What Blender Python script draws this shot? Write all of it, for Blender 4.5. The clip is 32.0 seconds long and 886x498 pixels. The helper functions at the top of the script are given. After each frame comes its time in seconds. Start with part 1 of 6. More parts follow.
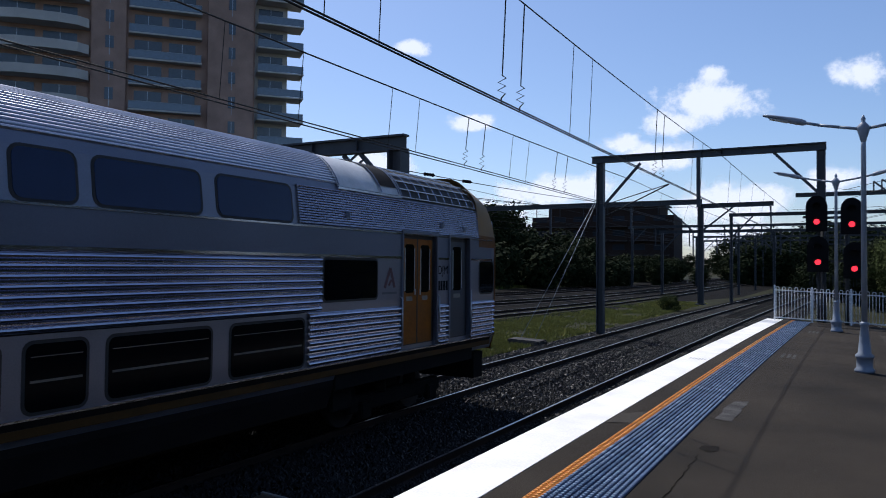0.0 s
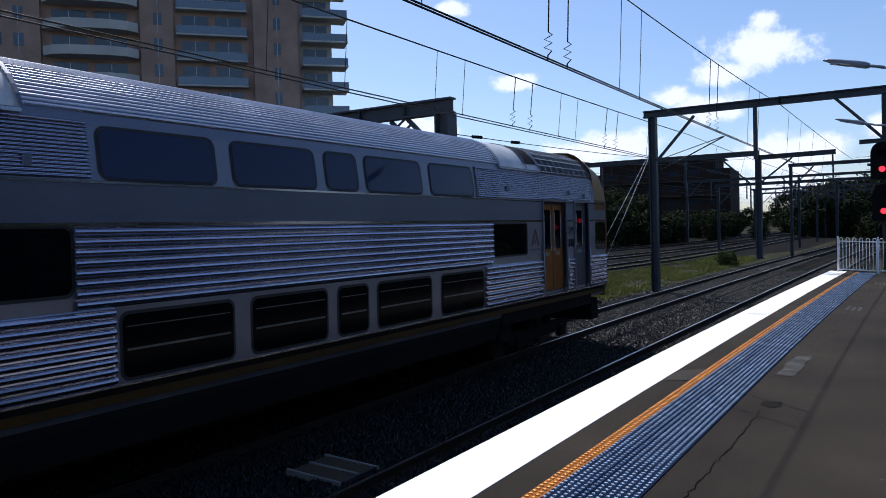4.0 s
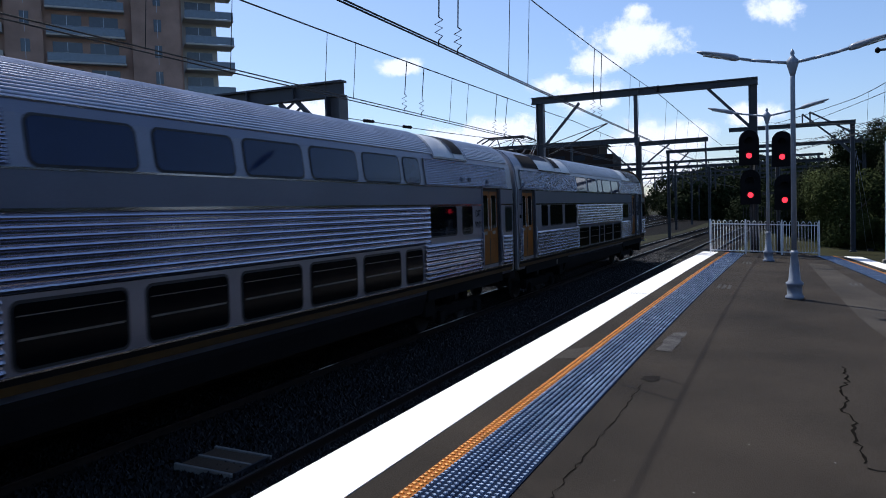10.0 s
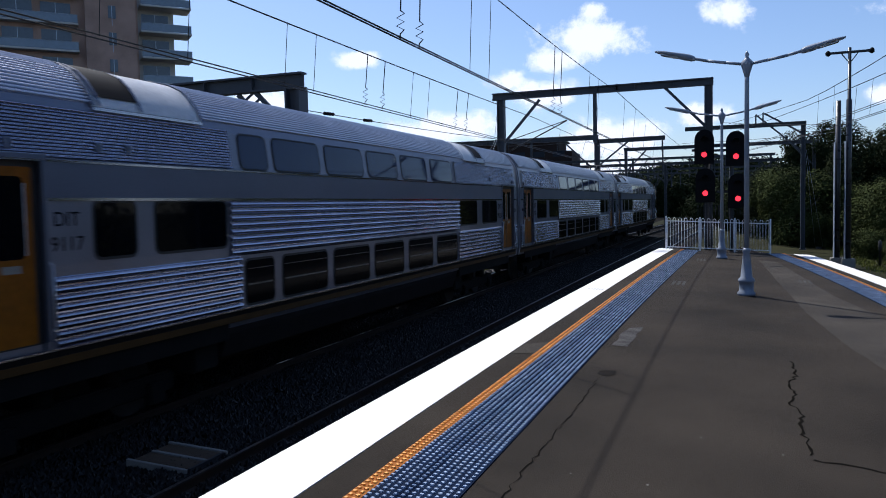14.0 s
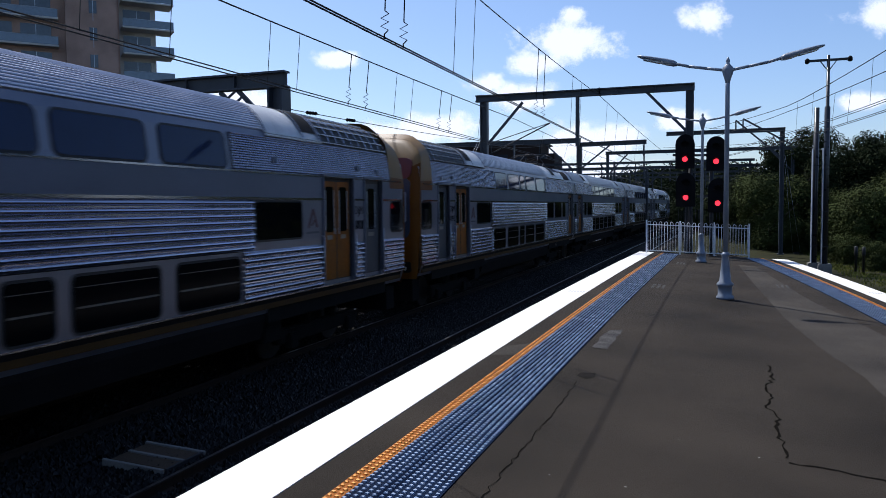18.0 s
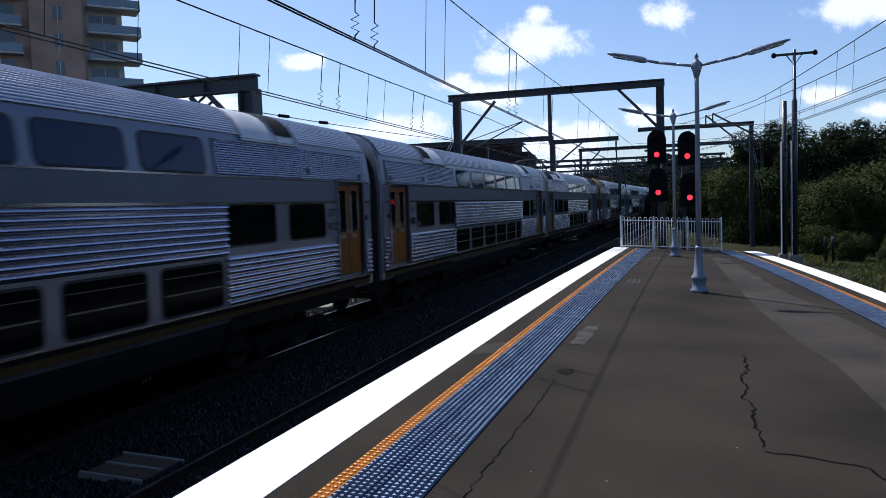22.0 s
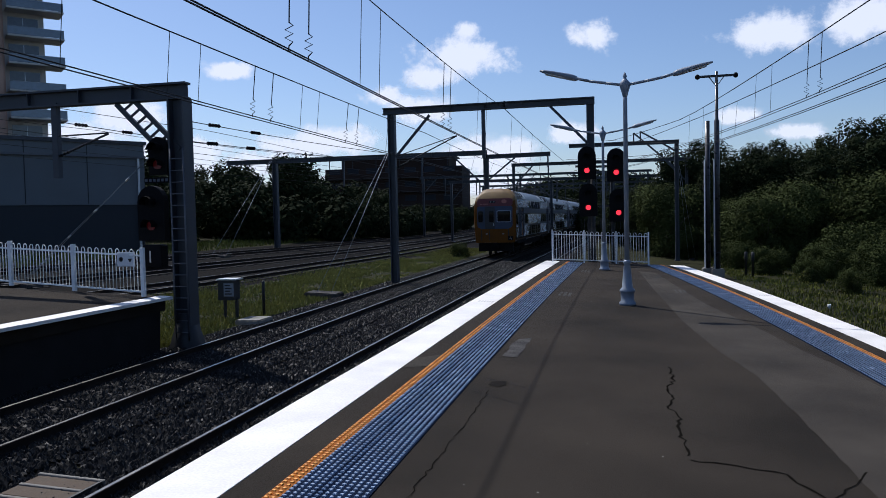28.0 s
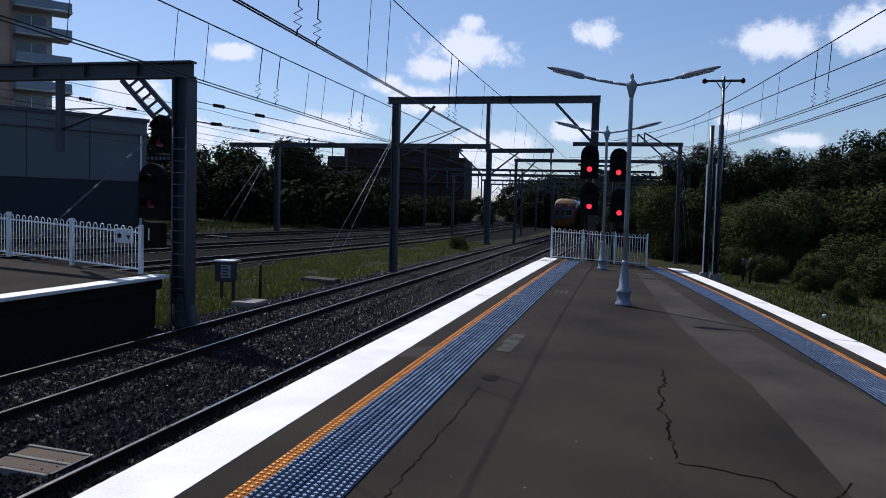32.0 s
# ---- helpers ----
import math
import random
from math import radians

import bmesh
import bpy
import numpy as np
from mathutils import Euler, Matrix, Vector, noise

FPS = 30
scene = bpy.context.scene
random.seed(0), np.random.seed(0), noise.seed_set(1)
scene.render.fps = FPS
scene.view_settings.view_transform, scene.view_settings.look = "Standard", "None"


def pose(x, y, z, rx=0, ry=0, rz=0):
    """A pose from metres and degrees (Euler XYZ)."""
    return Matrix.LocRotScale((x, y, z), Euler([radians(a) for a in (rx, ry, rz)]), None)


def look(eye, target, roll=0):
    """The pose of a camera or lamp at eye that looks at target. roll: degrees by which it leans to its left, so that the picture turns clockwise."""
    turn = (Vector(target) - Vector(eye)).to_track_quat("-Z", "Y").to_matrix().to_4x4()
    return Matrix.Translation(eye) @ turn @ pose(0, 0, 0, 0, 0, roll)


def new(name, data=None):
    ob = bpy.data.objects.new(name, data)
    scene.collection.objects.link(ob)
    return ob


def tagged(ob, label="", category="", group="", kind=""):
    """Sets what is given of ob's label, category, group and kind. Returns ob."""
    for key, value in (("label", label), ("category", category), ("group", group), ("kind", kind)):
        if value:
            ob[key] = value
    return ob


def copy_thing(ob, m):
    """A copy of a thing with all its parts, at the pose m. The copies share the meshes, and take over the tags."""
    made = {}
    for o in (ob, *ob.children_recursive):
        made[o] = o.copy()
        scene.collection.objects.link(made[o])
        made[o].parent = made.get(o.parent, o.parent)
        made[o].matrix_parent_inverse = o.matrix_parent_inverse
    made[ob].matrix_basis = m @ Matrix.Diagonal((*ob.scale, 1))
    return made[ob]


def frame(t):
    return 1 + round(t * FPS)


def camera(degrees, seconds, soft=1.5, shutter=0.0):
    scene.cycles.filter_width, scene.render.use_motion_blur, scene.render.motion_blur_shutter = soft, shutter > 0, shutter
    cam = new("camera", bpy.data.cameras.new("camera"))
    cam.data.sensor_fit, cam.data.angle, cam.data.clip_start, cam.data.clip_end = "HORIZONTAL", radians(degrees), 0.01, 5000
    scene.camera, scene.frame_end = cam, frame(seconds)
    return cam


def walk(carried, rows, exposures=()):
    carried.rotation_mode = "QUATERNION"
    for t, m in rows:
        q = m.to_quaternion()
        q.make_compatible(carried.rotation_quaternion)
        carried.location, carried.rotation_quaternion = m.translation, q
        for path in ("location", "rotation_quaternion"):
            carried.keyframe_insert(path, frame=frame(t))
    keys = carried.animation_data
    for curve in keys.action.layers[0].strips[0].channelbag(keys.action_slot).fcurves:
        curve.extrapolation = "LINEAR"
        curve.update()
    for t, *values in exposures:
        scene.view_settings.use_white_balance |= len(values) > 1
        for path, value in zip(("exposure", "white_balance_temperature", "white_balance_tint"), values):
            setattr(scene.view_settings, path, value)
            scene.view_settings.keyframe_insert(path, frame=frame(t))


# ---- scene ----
# ---------------------------------------------------------------- camera
EYE = (3.454, 0.0, 2.2)


def turn(yaw, pitch, roll):
    return pose(*EYE, 0, 0, yaw) @ pose(0, 0, 0, 90 + pitch) @ pose(0, 0, 0, 0, 0, -roll)


cam = camera(60.94, 32.0, soft=0.8, shutter=0.3)
PATH = [
    (0, 28.26, 1.36, -0.42),
    (0.5, 30.70, 0.65, 1.22),
    (1, 31.74, -0.44, 1.06),
    (1.5, 31.84, -1.03, 0.86),
    (2, 33.07, -0.80, 0.85),
    (2.5, 33.54, -0.80, 1.83),
    (3, 33.53, -1.28, 1.54),
    (3.5, 33.13, -1.05, 1.55),
    (5.5, 29.08, -3.20, 1.49),
    (6, 29.11, -2.91, 2.29),
    (6.5, 28.90, -2.20, 3.96),
    (7, 27.84, -3.15, 2.10),
    (7.5, 26.29, -3.12, 3.04),
    (8, 25.55, -2.35, 3.89),
    (8.5, 24.12, -1.72, 2.14),
    (9, 23.44, -0.37, 1.38),
    (9.5, 23.74, -0.48, 2.32),
    (10, 24.08, -2.79, 1.87),
    (10.5, 23.53, -3.71, 2.01),
    (11, 24.91, -3.46, 2.29),
    (11.5, 25.52, -3.22, 1.33),
    (12, 25.82, -3.78, 1.63),
    (12.5, 23.93, -3.04, 2.42),
    (13, 22.78, -3.71, 2.57),
    (13.5, 21.29, -4.44, 1.27),
    (14, 21.03, -3.28, 1.20),
    (14.5, 21.41, -1.73, 3.13),
    (16.5, 20.43, -2.29, 3.85),
    (17, 20.13, -2.47, 2.99),
    (17.5, 20.34, -3.40, 1.48),
    (18, 19.64, -3.22, 0.49),
    (18.5, 20.73, -3.60, 1.47),
    (19, 22.16, -4.08, 1.51),
    (19.5, 20.24, -4.40, 2.00),
    (20, 21.35, -3.45, 0.68),
    (20.5, 20.23, -3.32, 1.02),
    (21, 19.53, -2.24, 2.79),
    (21.5, 18.11, -2.77, 2.68),
    (22, 17.83, -3.24, 1.82),
    (22.5, 18.15, -2.88, 1.89),
    (23, 19.11, -3.15, 2.72),
    (23.5, 20.33, -3.06, 1.14),
    (24, 19.34, -2.85, 0.31),
    (24.5, 17.38, -1.85, 1.95),
    (25, 16.12, -1.84, 1.64),
    (25.5, 14.25, -2.25, 1.62),
    (26, 13.87, -3.16, 1.85),
    (26.5, 13.15, -2.92, 2.33),
    (28.5, 12.75, -2.43, 0.40),
    (29, 12.67, -3.61, -0.39),
    (29.5, 12.48, -3.84, -0.43),
    (30, 12.43, -3.61, -0.22),
    (30.5, 12.45, -3.33, -0.52),
    (31, 13.25, -3.86, -0.63),
    (31.5, 12.38, -4.18, -2.05),
    (32, 12.67, -3.01, -1.49),
]
walk(cam, [(t, turn(a, b, c)) for t, a, b, c in PATH], exposures=[(0.0, -0.03, 5780, 15), (3.0, 0.08, 5780, 15), (5.5, 0.16, 5780, 15), (20.0, 0.16, 5780, 15), (24.5, 0.1, 5780, 15), (26.0, -0.02, 5780, 15), (28.5, -0.15, 5780, 15), (32.0, -0.15, 5780, 15)])

# ---------------------------------------------------------------- world and sun
SUN = Vector((0.6, -0.441, -1.03)).normalized()
world = bpy.data.worlds.new("sky")
scene.world = world
world.use_nodes = True
wt = world.node_tree
sky = wt.nodes.new("ShaderNodeTexSky")
sky.sky_type, sky.sun_disc = "NISHITA", False
sky.sun_elevation = math.asin(-SUN.z)
sky.sun_rotation = math.atan2(-SUN.x, -SUN.y)
sky.air_density, sky.dust_density, sky.ozone_density = 1.0, 0.8, 3.2
wt.links.new(sky.outputs[0], wt.nodes["Background"].inputs[0])
wt.nodes["Background"].inputs[1].default_value = 0.113
sun = new("sun", bpy.data.lights.new("sun", "SUN"))
sun.data.energy, sun.data.angle, sun.data.color = 4.6, radians(0.53), (1.0, 0.94, 0.81)
sun.matrix_world = look((0, 0, 60), Vector((0, 0, 60)) + SUN)


# ---------------------------------------------------------------- materials
def mat(name, color, rough=0.6, metal=0.0, var=0.25, scale=3.0, fine=60.0, bump=0.0, bscale=80.0, color2=None, spec=0.5,
        stretch=(1, 1, 1), rand=0.0, emit=0.0, rvar=0.12, island=False, ends=None):
    """A surface with stains at a large scale, grain at a small one and fine relief."""
    m = bpy.data.materials.new(name)
    m.use_nodes = True
    nt = m.node_tree
    b = nt.nodes["Principled BSDF"]
    tc = nt.nodes.new("ShaderNodeTexCoord")
    mp = nt.nodes.new("ShaderNodeMapping")
    mp.inputs["Scale"].default_value = stretch
    nt.links.new(tc.outputs["Object"], mp.inputs[0])
    n1 = nt.nodes.new("ShaderNodeTexNoise")
    n1.inputs["Scale"].default_value, n1.inputs["Detail"].default_value = scale, 6
    n2 = nt.nodes.new("ShaderNodeTexNoise")
    n2.inputs["Scale"].default_value, n2.inputs["Detail"].default_value = fine, 3
    for n in (n1, n2):
        nt.links.new(mp.outputs[0], n.inputs["Vector"])
    add = nt.nodes.new("ShaderNodeMath")
    add.operation = "ADD"
    half = nt.nodes.new("ShaderNodeMath")
    half.operation, half.inputs[1].default_value = "MULTIPLY", 0.6
    nt.links.new(n2.outputs[0], half.inputs[0])
    nt.links.new(n1.outputs[0], add.inputs[0])
    nt.links.new(half.outputs[0], add.inputs[1])
    last = add
    if rand or island:
        rnd = nt.nodes.new("ShaderNodeNewGeometry" if island else "ShaderNodeObjectInfo")
        r2 = nt.nodes.new("ShaderNodeMath")
        r2.operation, r2.inputs[1].default_value = "MULTIPLY_ADD", rand or 0.5
        nt.links.new(rnd.outputs["Random Per Island" if island else "Random"], r2.inputs[0])
        nt.links.new(add.outputs[0], r2.inputs[2])
        last = r2
    ramp = nt.nodes.new("ShaderNodeValToRGB")
    c = Vector(color)
    d = Vector(color2) if color2 else c * (1 + var)
    ramp.color_ramp.elements[0].position, ramp.color_ramp.elements[1].position = 0.45, 1.1 if not (rand or island) else 1.35
    if ends:
        ramp.color_ramp.elements[0].position, ramp.color_ramp.elements[1].position = ends
    ramp.color_ramp.elements[0].color = (*(c * (1 - var)), 1)
    ramp.color_ramp.elements[1].color = (*[min(v, 0.95) for v in d], 1)
    nt.links.new(last.outputs[0], ramp.inputs[0])
    nt.links.new(ramp.outputs[0], b.inputs["Base Color"])
    b.inputs["Roughness"].default_value, b.inputs["Metallic"].default_value = rough, metal
    b.inputs["Specular IOR Level"].default_value = spec
    rr = nt.nodes.new("ShaderNodeMapRange")
    rr.inputs[3].default_value, rr.inputs[4].default_value = max(rough - rvar, 0.02), min(rough + rvar, 1)
    nt.links.new(n1.outputs[0], rr.inputs[0])
    nt.links.new(rr.outputs[0], b.inputs["Roughness"])
    if bump:
        nb = nt.nodes.new("ShaderNodeTexNoise")
        nb.inputs["Scale"].default_value, nb.inputs["Detail"].default_value = bscale, 4
        nt.links.new(mp.outputs[0], nb.inputs["Vector"])
        bp = nt.nodes.new("ShaderNodeBump")
        bp.inputs["Strength"].default_value, bp.inputs["Distance"].default_value = bump, 0.02
        nt.links.new(nb.outputs[0], bp.inputs["Height"])
        nt.links.new(bp.outputs[0], b.inputs["Normal"])
    if emit:
        b.inputs["Emission Color"].default_value = (*color, 1)
        b.inputs["Emission Strength"].default_value = emit
    return m


ASPHALT = mat("asphalt", (0.0305, 0.0252, 0.0196), 0.9, spec=0.08, var=0.5, scale=0.42, fine=150, bump=0.6, bscale=160, ends=(0.55, 1.02))
ASPHALT_PALE = mat("newer_asphalt", (0.047, 0.041, 0.034), 0.9, spec=0.1, var=0.4, scale=0.7, fine=150, bump=0.6, bscale=160, ends=(0.55, 1.02))
ASPHALT_WORN = mat("bleached_asphalt", (0.058, 0.055, 0.053), 0.9, spec=0.1, var=0.5, scale=3, fine=90, bump=0.5, bscale=160, ends=(0.6, 1.0))
GUM = mat("trodden_gum", (0.2, 0.19, 0.18), 0.8, spec=0.1, var=0.4, scale=2)
STENCIL = mat("faded_stencil", (0.5, 0.49, 0.47), 0.7, var=0.3, scale=9)
CRACK = mat("open_crack", (0.009, 0.008, 0.007), 0.95, spec=0.0, var=0.3, scale=6)
ASPHALT_DARK = mat("tar", (0.0125, 0.0105, 0.0085), 0.9, spec=0.05, var=0.3, scale=2, fine=120, bump=0.4)
PAINT_WHITE = mat("edge_paint", (0.75, 0.725, 0.685), 0.7, var=0.16, scale=1.2, fine=40, bump=0.15)
# Bases darker, studs paler than worn paint: sun glints put into the colours.
ORANGE_BASE = mat("orange_tactile_base", (0.26, 0.085, 0.01), 0.6, spec=0.1, var=0.3, scale=4, bump=0.1)
ORANGE = mat("orange_tactile", (0.8, 0.35, 0.06), 0.5, var=0.2, scale=4, bump=0.1)
BLUE = mat("blue_tactile", (0.004, 0.0105, 0.03), 0.75, spec=0.04, var=0.3, scale=3, bump=0.1)
BLUE_DOT = mat("worn_lit_blue_stud", (0.27, 0.33, 0.43), 0.25, var=0.3, scale=3)
CONCRETE = mat("concrete", (0.2, 0.19, 0.17), 0.85, spec=0.15, var=0.35, scale=1.5, bump=0.3)
CONCRETE_DARK = mat("dark_concrete", (0.016, 0.015, 0.0145), 0.9, spec=0.15, var=0.4, scale=1.2, bump=0.4)
# Near-black base stands in for deep shade; rare bright stones for glints.
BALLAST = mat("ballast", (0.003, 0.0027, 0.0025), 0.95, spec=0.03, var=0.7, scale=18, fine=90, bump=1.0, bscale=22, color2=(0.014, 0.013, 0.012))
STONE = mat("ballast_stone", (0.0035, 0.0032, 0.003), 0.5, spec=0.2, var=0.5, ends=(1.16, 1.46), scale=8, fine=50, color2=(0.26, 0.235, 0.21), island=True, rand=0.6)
RAIL_SIDE = mat("rail_rust", (0.02, 0.014, 0.011), 0.8, spec=0.15, var=0.4, scale=6)
RAIL_TOP = mat("rail_polish", (0.28, 0.27, 0.255), 0.32, metal=1.0, var=0.15, scale=5)
SLEEPER = mat("sleeper", (0.034, 0.031, 0.028), 0.9, spec=0.15, var=0.4, scale=5, bump=0.4, rand=0.3)
TIMBER = mat("worn_timber", (0.055, 0.034, 0.017), 0.8, var=0.35, scale=4, bump=0.3, stretch=(8, 1, 8))
STEEL_GREY = mat("gantry_paint", (0.03, 0.035, 0.045), 0.55, var=0.3, scale=2.5, bump=0.1)
STEEL_WORN = mat("weathered_steel", (0.075, 0.08, 0.095), 0.5, var=0.3, scale=3)
STEEL_DARK = mat("dark_steel", (0.016, 0.017, 0.02), 0.6, var=0.35, scale=3)
GALV = mat("galvanised", (0.42, 0.44, 0.47), 0.42, metal=0.85, var=0.2, scale=9)
LAMP_PAINT = mat("lamp_paint", (0.2, 0.23, 0.28), 0.45, var=0.2, scale=4)
LAMP_GLASS = mat("lamp_lens", (0.5, 0.52, 0.54), 0.2, var=0.1)
WIRE = mat("copper_wire", (0.012, 0.0115, 0.011), 0.6, spec=0.2, var=0.2)
FENCE_WHITE = mat("fence_enamel", (0.74, 0.75, 0.76), 0.45, var=0.1, scale=6)
BLACK = mat("signal_black", (0.006, 0.006, 0.007), 0.7, spec=0.08, var=0.3)
RED_LIGHT = mat("red_signal_lens", (1.0, 0.03, 0.05), 0.3, var=0.02, emit=1.6)
RED_DIM = mat("dim_red_lens", (0.09, 0.003, 0.005), 0.3, var=0.02, emit=0.08)
GRASS_GROUND = mat("rough_grass_ground", (0.013, 0.014, 0.006), 0.95, spec=0.08, var=0.5, scale=0.35, fine=14, bump=0.6, bscale=9, color2=(0.03, 0.03, 0.011))
GRASS = mat("grass_blade", (0.06, 0.075, 0.016), 0.7, spec=0.1, var=0.4, scale=1.2, color2=(0.24, 0.23, 0.06), island=True, rand=0.4)
GRASS_DRY = mat("bank_grass_blade", (0.02, 0.025, 0.008), 0.75, spec=0.06, var=0.5, scale=0.25, color2=(0.13, 0.14, 0.03), island=True, rand=0.3)
LEAF = mat("leaf", (0.013, 0.019, 0.0085), 0.8, spec=0.04, var=0.3, scale=0.5, color2=(0.022, 0.03, 0.0115), island=True, rand=0.15)
LEAF_DRY = mat("olive_leaf", (0.011, 0.017, 0.0068), 0.8, spec=0.03, var=0.45, scale=0.16, color2=(0.058, 0.072, 0.023), island=True, rand=0.15)
BARK = mat("bark", (0.09, 0.075, 0.06), 0.9, spec=0.15, var=0.4, scale=3, bump=0.6, bscale=14, stretch=(4, 4, 1))
STAINLESS = mat("stainless_steel", (0.375, 0.38, 0.455), 0.18, rvar=0.05, metal=1.0, var=0.13, scale=0.8, fine=30)
STAINLESS_DULL = mat("brushed_band", (0.102, 0.115, 0.155), 0.42, metal=0.45, var=0.12, scale=0.7, fine=40)
SHELL_GREY = mat("grey_body_paint", (0.165, 0.172, 0.21), 0.36, metal=0.6, var=0.18, scale=0.8)
STAINLESS_UPPER = mat("dull_upper_ribs", (0.36, 0.37, 0.45), 0.21, rvar=0.05, metal=0.9, var=0.16, scale=0.8, fine=30)
HATCH_PALE = mat("pale_hatch", (0.5, 0.5, 0.49), 0.35, var=0.2, scale=2, fine=20)
ROOF_GREY = mat("roof_metal", (0.43, 0.44, 0.49), 0.36, metal=0.85, var=0.2, scale=1.0, bump=0.03)
# Underframe and belly near black: the deep shade there is in the colour.
SKIRT = mat("shade_dark_underframe", (0.008, 0.0075, 0.007), 0.9, spec=0.1, var=0.4, scale=2)
BELLY = mat("shade_dark_belly", (0.012, 0.0105, 0.0105), 0.8, spec=0.08, var=0.4, scale=1.5)
# Pole steel darkened in colour for its shaded, backlit side.
POLE_STEEL = mat("backlit_pole_steel", (0.018, 0.019, 0.023), 0.3, spec=0.5, var=0.25, scale=4)
SILL_YELLOW = mat("sill_stripe", (0.05, 0.024, 0.004), 0.7, spec=0.2, var=0.35, scale=3)
DOOR_YELLOW = mat("door_yellow", (0.18, 0.06, 0.0015), 0.5, spec=0.15, var=0.3, scale=2, fine=14)
CAB_YELLOW = mat("cab_yellow", (0.105, 0.036, 0.0015), 0.5, spec=0.15, var=0.2, scale=2)
CAB_CREAM = mat("cab_roof_cream", (0.17, 0.095, 0.022), 0.55, var=0.2, scale=2)
CAB_RED = mat("cab_red", (0.105, 0.013, 0.011), 0.55, var=0.15)
CAB_BLUE = mat("cab_grey_blue", (0.016, 0.028, 0.06), 0.5, var=0.15)
GLASS_DARK = mat("tinted_window", (0.003, 0.0035, 0.005), 0.04, rvar=0.02, var=0.1, spec=0.14)
# Upper panes' base is bluer: the sky's reflection is put into the colour.
GLASS_UP = mat("sky_toned_upper_window", (0.008, 0.018, 0.058), 0.05, rvar=0.02, var=0.1, spec=0.25)
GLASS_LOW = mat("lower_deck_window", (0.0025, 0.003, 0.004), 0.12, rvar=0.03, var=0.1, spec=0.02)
GLASS_END = mat("end_window", (0.012, 0.017, 0.02), 0.1, rvar=0.02, var=0.1, spec=0.15)
LINE_DULL = mat("dull_window_line", (0.13, 0.11, 0.09), 0.5, spec=0.2, var=0.4, scale=3)
BELLOWS = mat("dark_brown_bellows", (0.022, 0.019, 0.018), 0.85, spec=0.08, var=0.4, scale=2)
RUBBER = mat("rubber", (0.015, 0.015, 0.016), 0.7, var=0.3)
# Tower brick and render lightened in colour to stand in for haze.
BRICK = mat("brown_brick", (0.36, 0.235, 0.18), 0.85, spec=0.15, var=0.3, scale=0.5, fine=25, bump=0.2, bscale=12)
RENDER_CREAM = mat("cream_render", (0.5, 0.465, 0.42), 0.8, spec=0.15, var=0.15, scale=0.4)
BALC_GLASS = mat("balcony_glass", (0.16, 0.2, 0.24), 0.12, var=0.15, spec=0.6)
WIN_GLASS = mat("far_window_glass", (0.07, 0.085, 0.1), 0.1, var=0.2, spec=0.6)
# Cladding paler than the lower wall: haze put into its colour.
SHED = mat("shed_cladding", (0.1, 0.113, 0.125), 0.65, var=0.2, scale=0.25, bump=0.1)
SHED_DARK = mat("shed_lower_wall", (0.014, 0.018, 0.024), 0.7, var=0.25, scale=0.3)
FAR_GLASS = mat("distant_window", (0.022, 0.026, 0.034), 0.5, var=0.3, scale=0.3, spec=0.15)
FAR_SLAB = mat("far_balcony_slab", (0.06, 0.053, 0.05), 0.85, spec=0.1, var=0.2, scale=0.4)
FAR_BRICK = mat("far_brick", (0.034, 0.023, 0.019), 0.9, spec=0.15, var=0.25, scale=0.2)
LETTER = mat("lettering", (0.008, 0.009, 0.012), 0.8, spec=0.05, var=0.1)
LETTER_PALE = mat("pale_lettering", (0.6, 0.6, 0.58), 0.6, var=0.1)
SIGN_WHITE = mat("sign_face", (0.6, 0.61, 0.63), 0.5, var=0.08)
LOGO_RED = mat("faded_red_mark", (0.1, 0.06, 0.068), 0.6, spec=0.1, var=0.3, scale=9)
LOGO_GREY = mat("faded_grey_script", (0.1, 0.11, 0.135), 0.6, spec=0.1, var=0.2)
ORANGE_LOGO = mat("faded_orange_mark", (0.3, 0.1, 0.07), 0.6, var=0.2)


